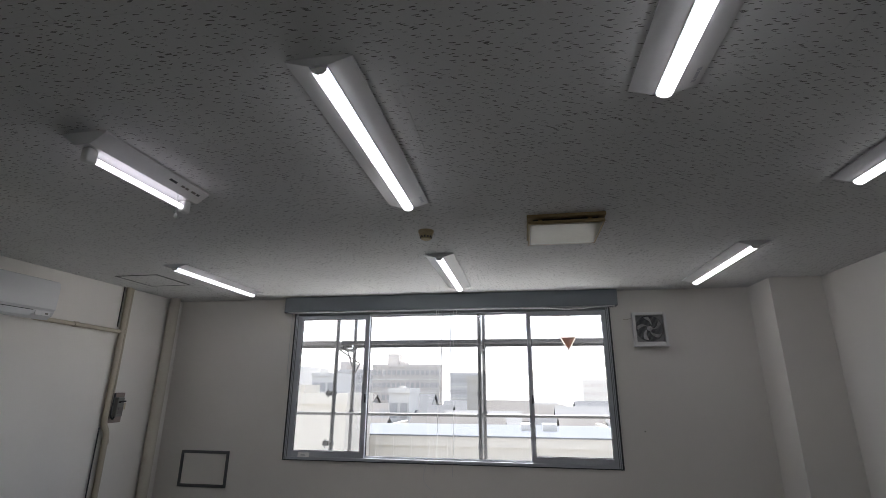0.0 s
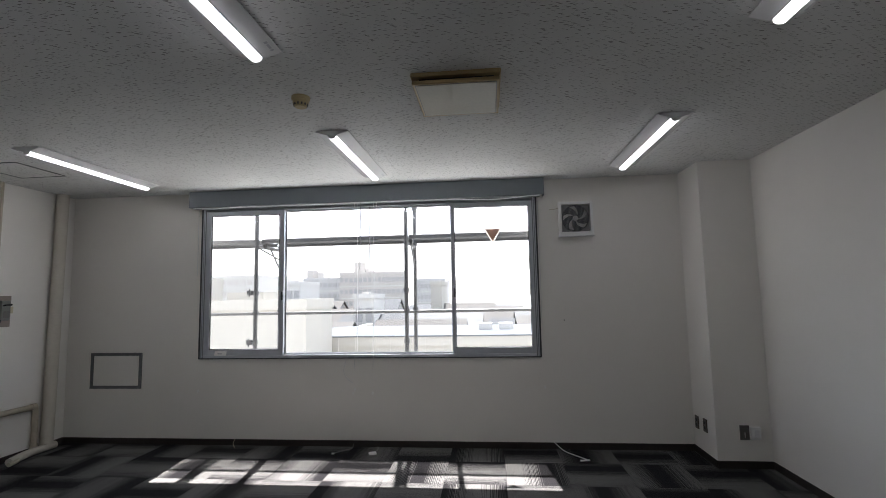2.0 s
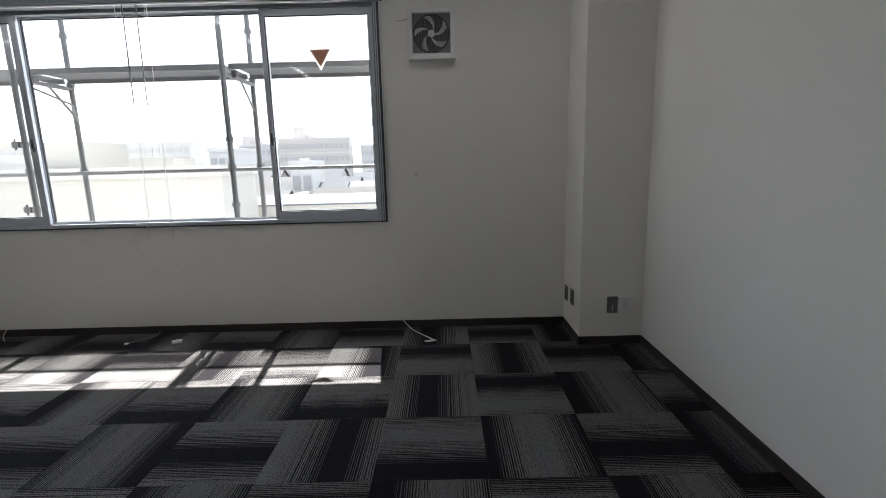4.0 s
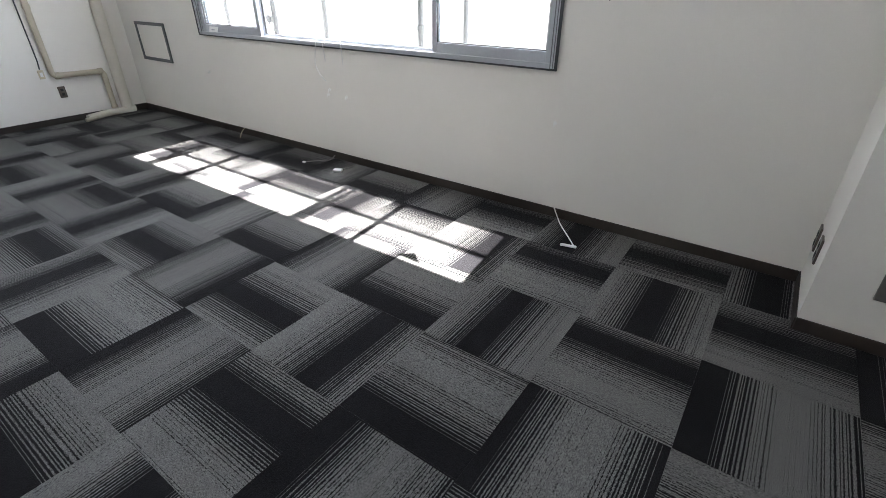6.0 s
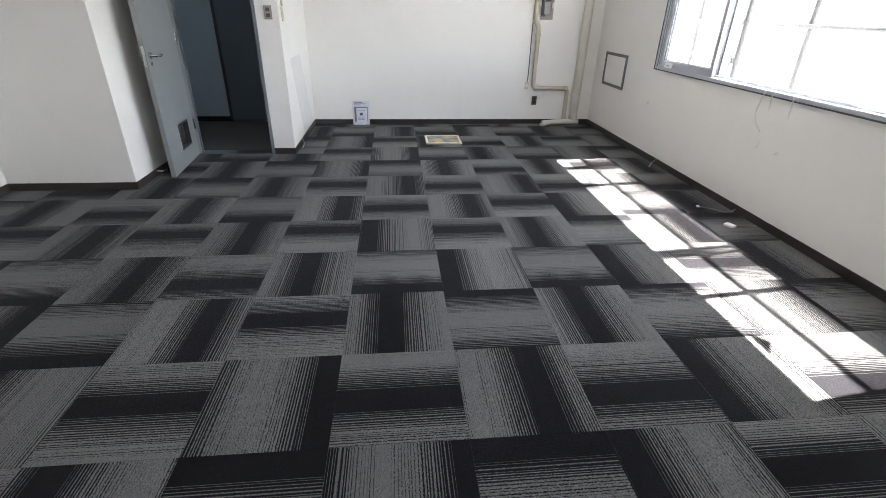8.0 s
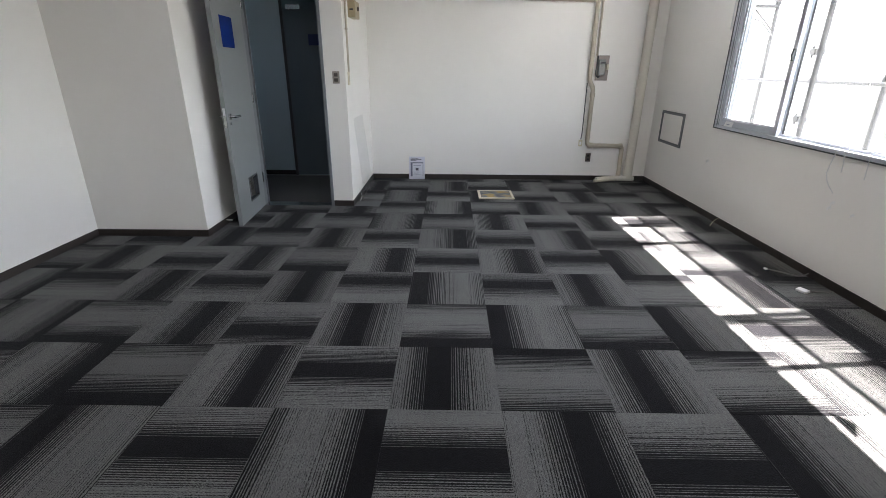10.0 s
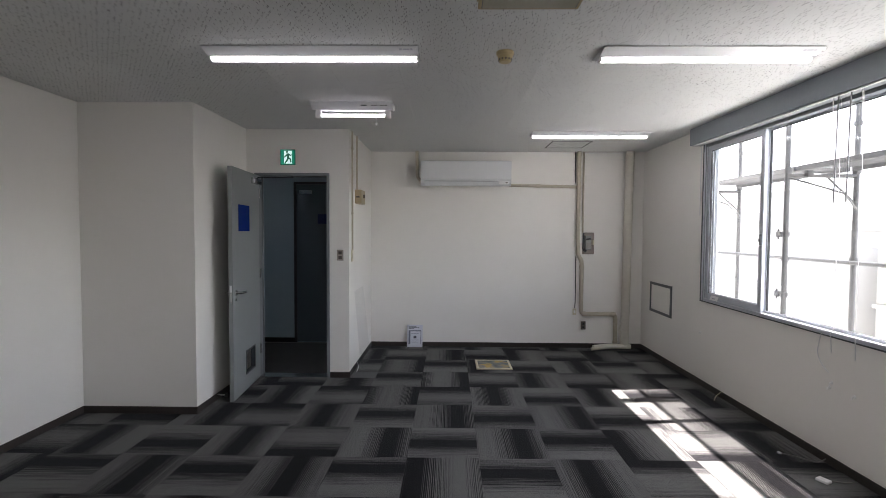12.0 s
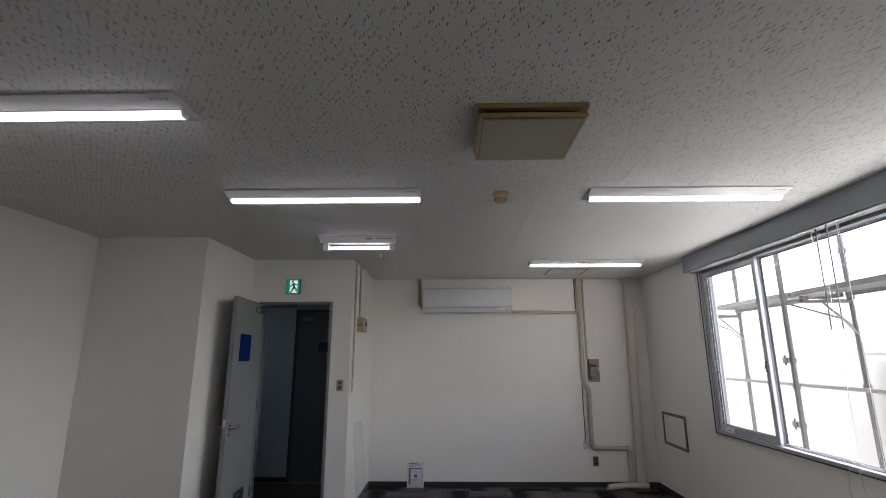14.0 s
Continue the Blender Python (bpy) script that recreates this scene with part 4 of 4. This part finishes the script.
for y, ln, mat in ((0.10, 0.05, M_DARK), (0.17, 0.022, M_STEEL), (0.20, 0.022, M_STEEL), (0.25, 0.03, M_STEEL), (0.285, 0.02, M_DARK)):
    part("rating_label", moved(box(-0.006, 0.006, -ln / 2, ln / 2, -0.0006, 0.0006), Matrix.Translation((0.076, y, -0.0302)) @ Matrix.Rotation(-sl, 4, "Y")), mat, em)

# ---- things on the floor ----
sg = thing("acrylic_sign", "white notice in a clear stand leaning on the wall", "sign", pose(X0 + 0.05, 2.752, 0.0, 0, -7, 0))
part("board", box(-0.004, 0.004, -0.105, 0.105, 0.0, 0.30, 0.001, 1), grained("cool_white_paper", (0.66, 0.67, 0.74), 0.4, amount=0.03, bump=0), sg)
M_INK = grained("grey_ink", (0.10, 0.10, 0.13), 0.6, amount=0.1, bump=0)
part("shaded_panel", box(0.004, 0.005, -0.085, 0.085, 0.04, 0.225), grained("slate_print", (0.17, 0.18, 0.24), 0.5, amount=0.1, bump=0), sg)
part("leaflet", moved(box(0.0, 0.003, -0.062, 0.075, 0.0, 0.19, 0.001, 1), Matrix.Translation((0.009, 0.003, 0.022))), bpy.data.materials["cool_white_paper"], sg)
part("printed_square", box(0.0122, 0.0127, -0.016, 0.022, 0.118, 0.152), M_INK, sg)
for z, a, b in ((0.275, -0.085, 0.02), (0.258, -0.085, 0.06), (0.244, -0.085, -0.01)):
    part("text_bar", box(0.004, 0.0046, a, b, z, z + 0.007), M_INK, sg)
for z, a, b in ((0.180, -0.045, 0.055), (0.095, -0.045, 0.05), (0.080, -0.045, 0.03), (0.065, -0.045, 0.045)):
    part("text_bar", box(0.0122, 0.0126, a, b, z, z + 0.004), bpy.data.materials["slate_print"], sg)

fr = thing("floor_frame", "cream picture frame lying flat on the carpet", "picture frame", pose(-2.672, 3.738, 0.0))
M_CREAM = grained("cream_painted_wood", (0.46, 0.40, 0.27), 0.5, amount=0.1, bump=0.05)
bm = bmesh.new()
for a, b, c, d in ((-0.185, 0.185, -0.205, -0.178), (-0.185, 0.185, 0.178, 0.205), (-0.185, -0.158, -0.178, 0.178), (0.158, 0.185, -0.178, 0.178)):
    add_box(bm, a, b, c, d, 0.0, 0.015, 0.003, 1)
part("frame", bm, M_CREAM, fr)
pm, nt, b = base_mat("faded_print", (0.3, 0.3, 0.25), 0.25)
co = nt.nodes.new("ShaderNodeTexCoord")
nz = node(nt, "ShaderNodeTexNoise", Scale=7.0, Detail=3.0)
nt.links.new(co.outputs["Object"], nz.inputs["Vector"])
rp = ramp(nt, nz.outputs[0], [(0.35, (0.11, 0.12, 0.11)), (0.5, (0.19, 0.19, 0.17)), (0.62, (0.40, 0.28, 0.09)), (0.75, (0.15, 0.155, 0.14))])
nt.links.new(rp.outputs[0], b.inputs["Base Color"])
part("picture", box(-0.158, 0.158, -0.178, 0.178, 0.0, 0.010), pm, fr, "faded picture behind glass")

cab = thing("loose_cable", "thin grey cable with a white plug on the carpet", "cable")
part("wire", tube(rounded([(-0.505, 5.585, 0.006), (-0.45, 5.66, 0.005), (-0.36, 5.74, 0.005), (-0.37, 5.80, 0.03)], 0.08), 0.0035, 6), M_STEEL, cab, "", True)
part("plug", box(-0.52, -0.495, 5.572, 5.590, 0.0, 0.012, 0.003), M_PLASTIC, cab)
dg = thing("small_adapter", "small white plastic adapter with a thin wire on the carpet", "adapter")
part("case", moved(box(-0.035, 0.035, -0.026, 0.026, 0, 0.018, 0.005), pose(-0.125, 5.595, 0.0, 0, 0, 25)), M_PLASTIC, dg)
part("wire", tube(rounded([(-0.125, 5.62, 0.008), (-0.10, 5.72, 0.004), (-0.12, 5.80, 0.004)], 0.06), 0.004, 6), M_STEEL, dg, "", True)
wc = thing("charger_lead", "white cord hanging from the skirting onto the carpet", "cord")
part("wire", tube(rounded([(1.60, Y1 - 0.012, 0.07), (1.68, 5.72, 0.01), (1.80, 5.58, 0.005), (1.862, 5.500, 0.006)], 0.05), 0.004, 6), M_PLASTIC, wc, "", True)
part("plug", moved(box(-0.045, 0.045, -0.008, 0.008, 0, 0.012, 0.003), pose(1.83, 5.493, 0.0, 0, 0, 12)), M_PLASTIC, wc)
bit = thing("wire_scrap", "short pale wire poking from the skirting", "wire")
part("wire", tube(rounded([(-1.615, Y1 - 0.008, 0.07), (-1.605, 5.74, 0.03), (-1.555, 5.70, 0.004)], 0.03), 0.003, 6), M_IVORY, bit, "", True)
bit2 = thing("wire_scrap", "short white wire standing by the corner wall", "wire")
part("wire", tube(rounded([(-2.36, CY + 0.035, 0.003), (-2.37, CY + 0.06, 0.05), (-2.42, CY + 0.02, 0.13)], 0.03), 0.0025, 6), M_PLASTIC, bit2, "", True)

# ---- outside ----
GZ = -10.0
M_GROUND = grained("pale_town_ground", (0.42, 0.41, 0.39), 0.9, amount=0.2, fine=0.5, coarse=0.05, bump=0)
setting("ground", box(-1500, 1500, -1500, 3000, GZ - 1, GZ), M_GROUND, "town ground far below the window", "ground")

sc = thing("scaffold", "galvanised steel scaffold standing outside the window", "scaffold")
IY, OY = 6.445, 7.10
BAYS = [-3.58, -1.75, 0.07, 1.90, 3.73]
for x in BAYS:
    for y in (IY, OY):
        part("post", tube([(x, y, GZ), (x, y, 6.0)], 0.0243, 12), M_GALV, sc, "", True)
        for z in (-0.05, 0.42, 0.98, 1.32, 1.56, 2.16, 2.62):
            if (z in (0.98, 1.56)) == (y == IY) or z in (1.32, 2.16):
                part("coupler", tube([(x, y, z - 0.022), (x, y, z + 0.022)], 0.036, 10), M_GALV, sc)
        if y == IY and x == -1.75:
            for z in (0.98, 1.56):
                cl = bmesh.new()
                add_box(cl, x - 0.10, x - 0.03, y - 0.03, y + 0.03, z - 0.028, z + 0.028, 0.006)
                add_tube(cl, [(x - 0.07, y - 0.02, z - 0.05), (x - 0.07, y - 0.02, z + 0.05)], 0.008, 8)
                part("swivel_clamp", cl, M_GALV, sc, "rusty swivel clamp")
    for z in (2.12, 4.00):
        part("transom", tube([(x, IY, z), (x, OY, z)], 0.021, 10), M_GALV, sc, "", True)
    part("brace", tube([(x, OY, 1.85), (x, OY - 0.28, 2.11)], 0.012, 8), M_GALV, sc, "", True)
    if x < 0:
        part("brace", tube([(x + 0.02, IY, 2.1), (x + 0.17, OY - 0.25, 1.94), (x + 0.01, OY, 1.80)], 0.010, 8), M_GALV, sc, "", True)
for y, z in ((OY, 1.29), (OY, 0.42), (OY, 3.1)):
    part("guard_rail", tube([(-6, y - 0.04, z), (6, y - 0.04, z)], 0.021, 10), M_GALV, sc, "", True)
for x0, x1 in zip(BAYS, BAYS[1:]):
    for zt, y0, y1 in ((2.212, 6.52, 7.06), (4.05, 6.90, 7.42)):
        bm = box(x0 + 0.02, x1 - 0.02, y0, y0 + 0.028, zt - 0.05, zt, 0.003, 1)
        add_box(bm, x0 + 0.02, x1 - 0.02, y1 - 0.028, y1, zt - 0.05, zt, 0.003, 1)
        pl = part("deck_plank", bm, M_GALV, sc, "galvanised steel deck plank")
        mesh = bmesh.new()
        n = 15
        for k in range(n):
            yy = y0 + 0.03 + (y1 - y0 - 0.06) * (k + 0.5) / n
            add_box(mesh, x0 + 0.02, x1 - 0.02, yy - 0.0087, yy + 0.0087, zt - 0.012, zt - 0.006)
        part("deck_mesh", mesh, M_GALV, pl)
    part("deck_hook", box(x0 + 0.005, x0 + 0.05, 6.60, 6.66, 2.10, 2.17, 0.006), M_GALV, sc)

M_PLASTER = [grained("pale_render_%s" % n, c, 0.85, amount=0.03, fine=2.0, coarse=0.2, bump=0) for n, c in (("beige", (0.345, 0.328, 0.296)), ("grey", (0.38, 0.375, 0.37)), ("white", (0.46, 0.445, 0.42)), ("brown", (0.40, 0.375, 0.35)))]
M_ROOF = [grained("roof_%s" % n, c, 0.7, amount=0.15, fine=2.0, coarse=0.3, bump=0) for n, c in (("slate", (0.075, 0.077, 0.08)), ("tile", (0.095, 0.09, 0.085)), ("pale", (0.13, 0.13, 0.13)), ("blue", (0.098, 0.104, 0.112)))]
# far panes paled towards the walls, so distance haze sits in their colour
M_PANE = grained("hazed_far_glass", (0.27, 0.265, 0.26), 0.5, amount=0.12, bump=0)
for m in M_PLASTER + M_ROOF + [M_GROUND]:
    m.node_tree.nodes["Principled BSDF"].inputs["Specular IOR Level"].default_value = 0.03


def block(name, label, x0, x1, y0, y1, top, mat, storeys, bays, extras=(), skip=0, pane=None):
    """A flat-roofed building with windows let into its near face, a parapet and rooftop huts."""
    t = thing(name, label, "building", pose((x0 + x1) / 2, y0, GZ))
    h, hw, d = top - GZ, (x1 - x0) / 2, y1 - y0
    part("wall", box(-hw, hw, 0.2, d, 0, h), mat, t)
    bm = box(-hw - 0.1, hw + 0.1, 0.0, 0.35, h, h + 0.5)
    add_box(bm, -hw - 0.1, -hw + 0.25, 0.35, d, h, h + 0.5)
    add_box(bm, hw - 0.25, hw + 0.1, 0.35, d, h, h + 0.5)
    part("parapet", bm, mat, t)
    for a, b, c, e, z in extras:
        part("rooftop_hut", box(a, b, c, e, h, h + z), M_PLASTER[3] if y0 > 80 else mat, t)
    sh, sw = h / storeys, 2 * hw / bays
    for s in range(storeys):
        zf = h - (s + 1) * sh
        if zf + GZ < -9 or s > 5:
            continue
        part("floor_band", box(-hw, hw, 0.0, 0.2, zf - 0.10, zf + 0.10), M_PLASTER[2] if y0 > 80 else mat, t)
        for k in range(0 if s < skip else bays):
            x = -hw + (k + 0.5) * sw
            w = part("window", box(x - sw * 0.34, x + sw * 0.34, 0.10, 0.22, zf + sh * 0.36, zf + sh * 0.74), pane or M_PANE, t)
            part("sill", box(x - sw * 0.34, x + sw * 0.34, 0.06, 0.2, zf + sh * 0.27, zf + sh * 0.32), mat, w)
    return t


block("office_building", "beige rendered low office building with rooftop huts", -19.5, -7.8, 23, 27.0, 0.9, M_PLASTER[0], 4, 5, ((-2.8, -0.6, 1, 4, 1.7), (0.8, 2.8, 2, 4, 0.9)), 2)
low = block("office_building", "pale beige rendered low building with a blue metal roof", -9.0, 6.0, 27.2, 40, -1.3, M_PLASTER[0], 3, 6, (), 2)
M_BLUE = M_ROOF[3]
bm = moved(prism([(-0.12, 9.27), (4.3, 9.5), (8.3, 9.27), (8.3, 9.2), (-0.12, 9.2)], -7.6, 7.6), Matrix.Rotation(radians(90), 4, "Z") @ Matrix.Diagonal((1, -1, 1, 1)))
bmesh.ops.recalc_face_normals(bm, faces=bm.faces)
part("roof", bm, M_BLUE, low, "blue grey metal roof")
for k in range(15):
    part("wall_joint", box(-7.0 + k * 0.98, -6.96 + k * 0.98, -0.03, 0.0, 5.2, 9.19), M_PLASTER[3], low)
for x in (2.2, 3.4):
    part("rooftop_unit", box(x - 0.4, x + 0.4, 2.2, 3.2, 9.2, 9.75, 0.04), M_PLASTER[2], low)
block("office_building", "white rendered neighbouring building", -40, -21, 20, 30, 1.7, M_PLASTER[2], 4, 6, ((4.5, 7.0, 2, 5, 2.2), (1, 3, 2, 5, 1.2)), 3)
block("office_building", "white low warehouse with a flat roof", 7, 24, 30, 44, -0.9, M_PLASTER[2], 3, 7, ((-6, -1, 3, 8, 2.4), (3, 6, 3, 8, 1.2)), 2)
block("apartment_building", "grey brown apartment block with a water tank tower", -27.2, -14.6, 88, 91, 5.45, M_PLASTER[3], 7, 14, ((-4.0, -1.9, 2, 5, 2.5), (-1.6, -0.6, 2, 5, 1.1)))
block("apartment_building", "grey lower wing beside an apartment block", -35.0, -27.3, 90, 101, 4.6, M_PLASTER[1], 7, 8, ((-3.6, -2.2, 1, 4, 2.1), (-1.2, 0.0, 1, 4, 1.6)))
block("apartment_building", "darker grey office block in the distance", -12.8, -7.4, 89, 101, 4.0, M_PLASTER[1], 7, 7)
block("apartment_building", "pale grey house block in the distance", -30.0, -26.6, 68, 76, 3.3, M_PLASTER[2], 4, 3, ((-0.9, 0.3, 1, 3, 1.2),))
block("apartment_building", "narrow beige office block in the distance", -6.1, -4.8, 58, 66, 2.6, M_PLASTER[0], 6, 1, (), 0, M_PLASTER[0])
block("white_house", "small white flat-roofed house among tiled roofs", -13.0, -10.9, 49, 54, 1.2, M_PLASTER[2], 3, 2, ((-0.3, 0.3, 1, 2, 0.7),))
# the next two have wall-coloured panes, faint as if in haze
block("apartment_building", "pale apartment block in the distance", -60, -44, 90, 104, 5.5, M_PLASTER[2], 7, 12, (), 0, M_PLASTER[3])
block("apartment_building", "pale apartment block far off", 14, 32, 120, 134, 3.5, M_PLASTER[2], 7, 12, (), 0, M_PLASTER[3])
block("apartment_building", "pale apartment block far off", -100, -80, 100, 120, 6.5, M_PLASTER[0], 6, 9)

rh = random.Random(11)
for row in range(5):
    for k in range(11):
        x = -62 + k * 9.5 + rh.uniform(-2, 2) + row * 2
        y = 44 + row * 8.5 + rh.uniform(-1.5, 1.5)
        w, d, e, r = rh.uniform(2.8, 4.2), rh.uniform(3.0, 4.0), rh.uniform(6.9, 8.3) + row * 0.15, rh.uniform(1.3, 2.1)
        t = thing("house", "small pale house with a pitched roof among many", "house", pose(x, y, GZ), group="houses below the window")
        wm, rm = M_PLASTER[rh.randrange(4)], M_ROOF[rh.randrange(3)]
        part("wall", box(-w, w, -d, d, 0, e), wm, t)
        part("roof", moved(prism([(-d - 0.4, e - 0.15), (0, e + r), (d + 0.4, e - 0.15), (d + 0.4, e - 0.32), (0, e + r - 0.17), (-d - 0.4, e - 0.32)], -w - 0.3, w + 0.3), Matrix.Rotation(radians(90), 4, "Z")), rm, t)
        part("gable", moved(prism([(-d, e), (0, e + r - 0.18), (d, e)], -w, w), Matrix.Rotation(radians(90), 4, "Z")), wm, t)
        for s in (-0.5, 0.5):
            part("window", box(w * s - 0.6, w * s + 0.6, -d - 0.03, -d + 0.05, e - 2.0, e - 0.9), M_PANE, t)

# where the dark band lies across a tile, as a share of its width
BANDS = {
    (4, 2): 0.38, (4, 3): 0.92, (4, 4): 0.6, (3, 5): 0.4, (3, 2): 1.02, (3, 3): 0.75, (3, 4): 0.5,
    (2, -1): 0.9, (2, 0): 0.97, (2, 1): 0.9, (2, 2): 0.12, (2, 3): 0.57, (2, 4): 0.75, (2, 5): 0.6,
    (1, -3): 0.15, (1, -2): 0.52, (1, -1): 0.93, (1, 0): 0.44, (1, 1): 0.64, (1, 2): 0.36, (1, 3): 0.12, (1, 4): 0.3,
    (0, -4): 0.9, (0, -3): 0.07, (0, -2): 0.66, (0, -1): 0.57, (0, 0): 0.43, (0, 1): 0.97, (0, 2): 0.42, (0, 3): 1.03, (0, 5): 1.0,
    (-1, -5): 1.02, (-2, -5): 0.75, (-2, -6): 1.0, (-3, -5): 0.3, (-3, -6): 0.0,
    (-1, -4): 0.04, (-1, -3): 0.6, (-1, -2): 0.3, (-1, -1): 0.46, (-1, 0): 0.06, (-1, 1): 0.12, (-1, 2): 0.04, (-1, 3): 0.13,
    (-2, -4): 0.6, (-2, -3): 0.62, (-2, -2): 0.54, (-2, -1): 0.68, (-2, 0): 0.13, (-2, 1): 0.6, (-2, 2): 0.42, (-2, 3): 0.92,
    (-3, -4): 0.35, (-3, -3): 0.5, (-3, -2): 0.1, (-3, -1): 0.7, (-3, 0): 0.45, (-3, 1): 0.68, (-3, 2): 0.6,
    (-4, -4): 0.7, (-4, -3): 0.9, (-4, -2): 0.45, (-4, -1): 0.56, (-4, 0): 0.73, (-4, 1): 0.4, (-4, 2): 0.8,
    (-5, -3): 0.45, (-5, -2): 0.9, (-5, -1): 1.0, (-5, 0): 0.9, (-5, 1): 0.45,
    (-5, 2): 0.3, (-6, 1): 0.05, (-6, 2): 0.3, (-6, -1): 0.7, (-6, 0): 0.95, (-7, -1): 0.95, (-7, 0): 0.65, (-8, -1): 0.1, (-8, 0): 0.75,
}

# ---- carpet tiles ----
TILE, GX, GY = 0.5, 0.62, 2.93
tile_meshes = {}


def tile_mesh(x0, x1, y0, y1):
    key = tuple(round(v, 3) for v in (x0, x1, y0, y1))
    if key not in tile_meshes:
        tb = box(x0 + 0.0002, x1 - 0.0002, y0 + 0.0002, y1 - 0.0002, -0.006, 0.0)
        bmesh.ops.bevel(tb, geom=[e for e in tb.edges if all(v.co.z > -0.001 for v in e.verts)], offset=0.0006, segments=1, affect="EDGES")
        me = bpy.data.meshes.new("carpet_tile")
        tb.to_mesh(me)
        tb.free()
        me.materials.append(M_CARPET)
        tile_meshes[key] = me
    return tile_meshes[key]


rnd = random.Random(4)
for i in range(-9, 7):
    for j in range(-7, 7):
        ax, ay = GX + TILE * i, GY + TILE * j
        x0, x1, y0, y1 = max(ax, X0), min(ax + TILE, X1), max(ay, Y0), min(ay + TILE, Y1)
        if x1 - x0 < 0.02 or y1 - y0 < 0.02:
            continue
        if x1 <= BX and y1 <= BY or x1 <= DX and y1 <= CY:
            continue
        if x0 < DX and y0 < CY:
            x0, y0 = (x0, max(y0, CY)) if y1 > CY and x0 < DX - 0.3 else (max(x0, DX), y0)
        if x0 < BX and y0 < BY:
            y0 = max(y0, BY) if y1 > BY else y0
            x0 = max(x0, BX) if y0 < BY else x0
        if x1 - x0 < 0.02 or y1 - y0 < 0.02:
            continue
        along_x = (i + j) % 2 == 0
        band = rnd.random()
        cx, cy = ax + TILE / 2, ay + TILE / 2
        if along_x:
            lx0, lx1, ly0, ly1, turn = x0 - cx, x1 - cx, y0 - cy, y1 - cy, 0
        else:
            lx0, lx1, ly0, ly1, turn = y0 - cy, y1 - cy, cx - x1, cx - x0, 90
        ob = new("carpet_tile", tile_mesh(lx0, lx1, ly0, ly1))
        ob.parent = floor
        ob.matrix_world = pose(cx, cy, 0, 0, 0, turn)
        ob.color = (BANDS.get((i, j), band) + 0.5, 0, 0, 1)
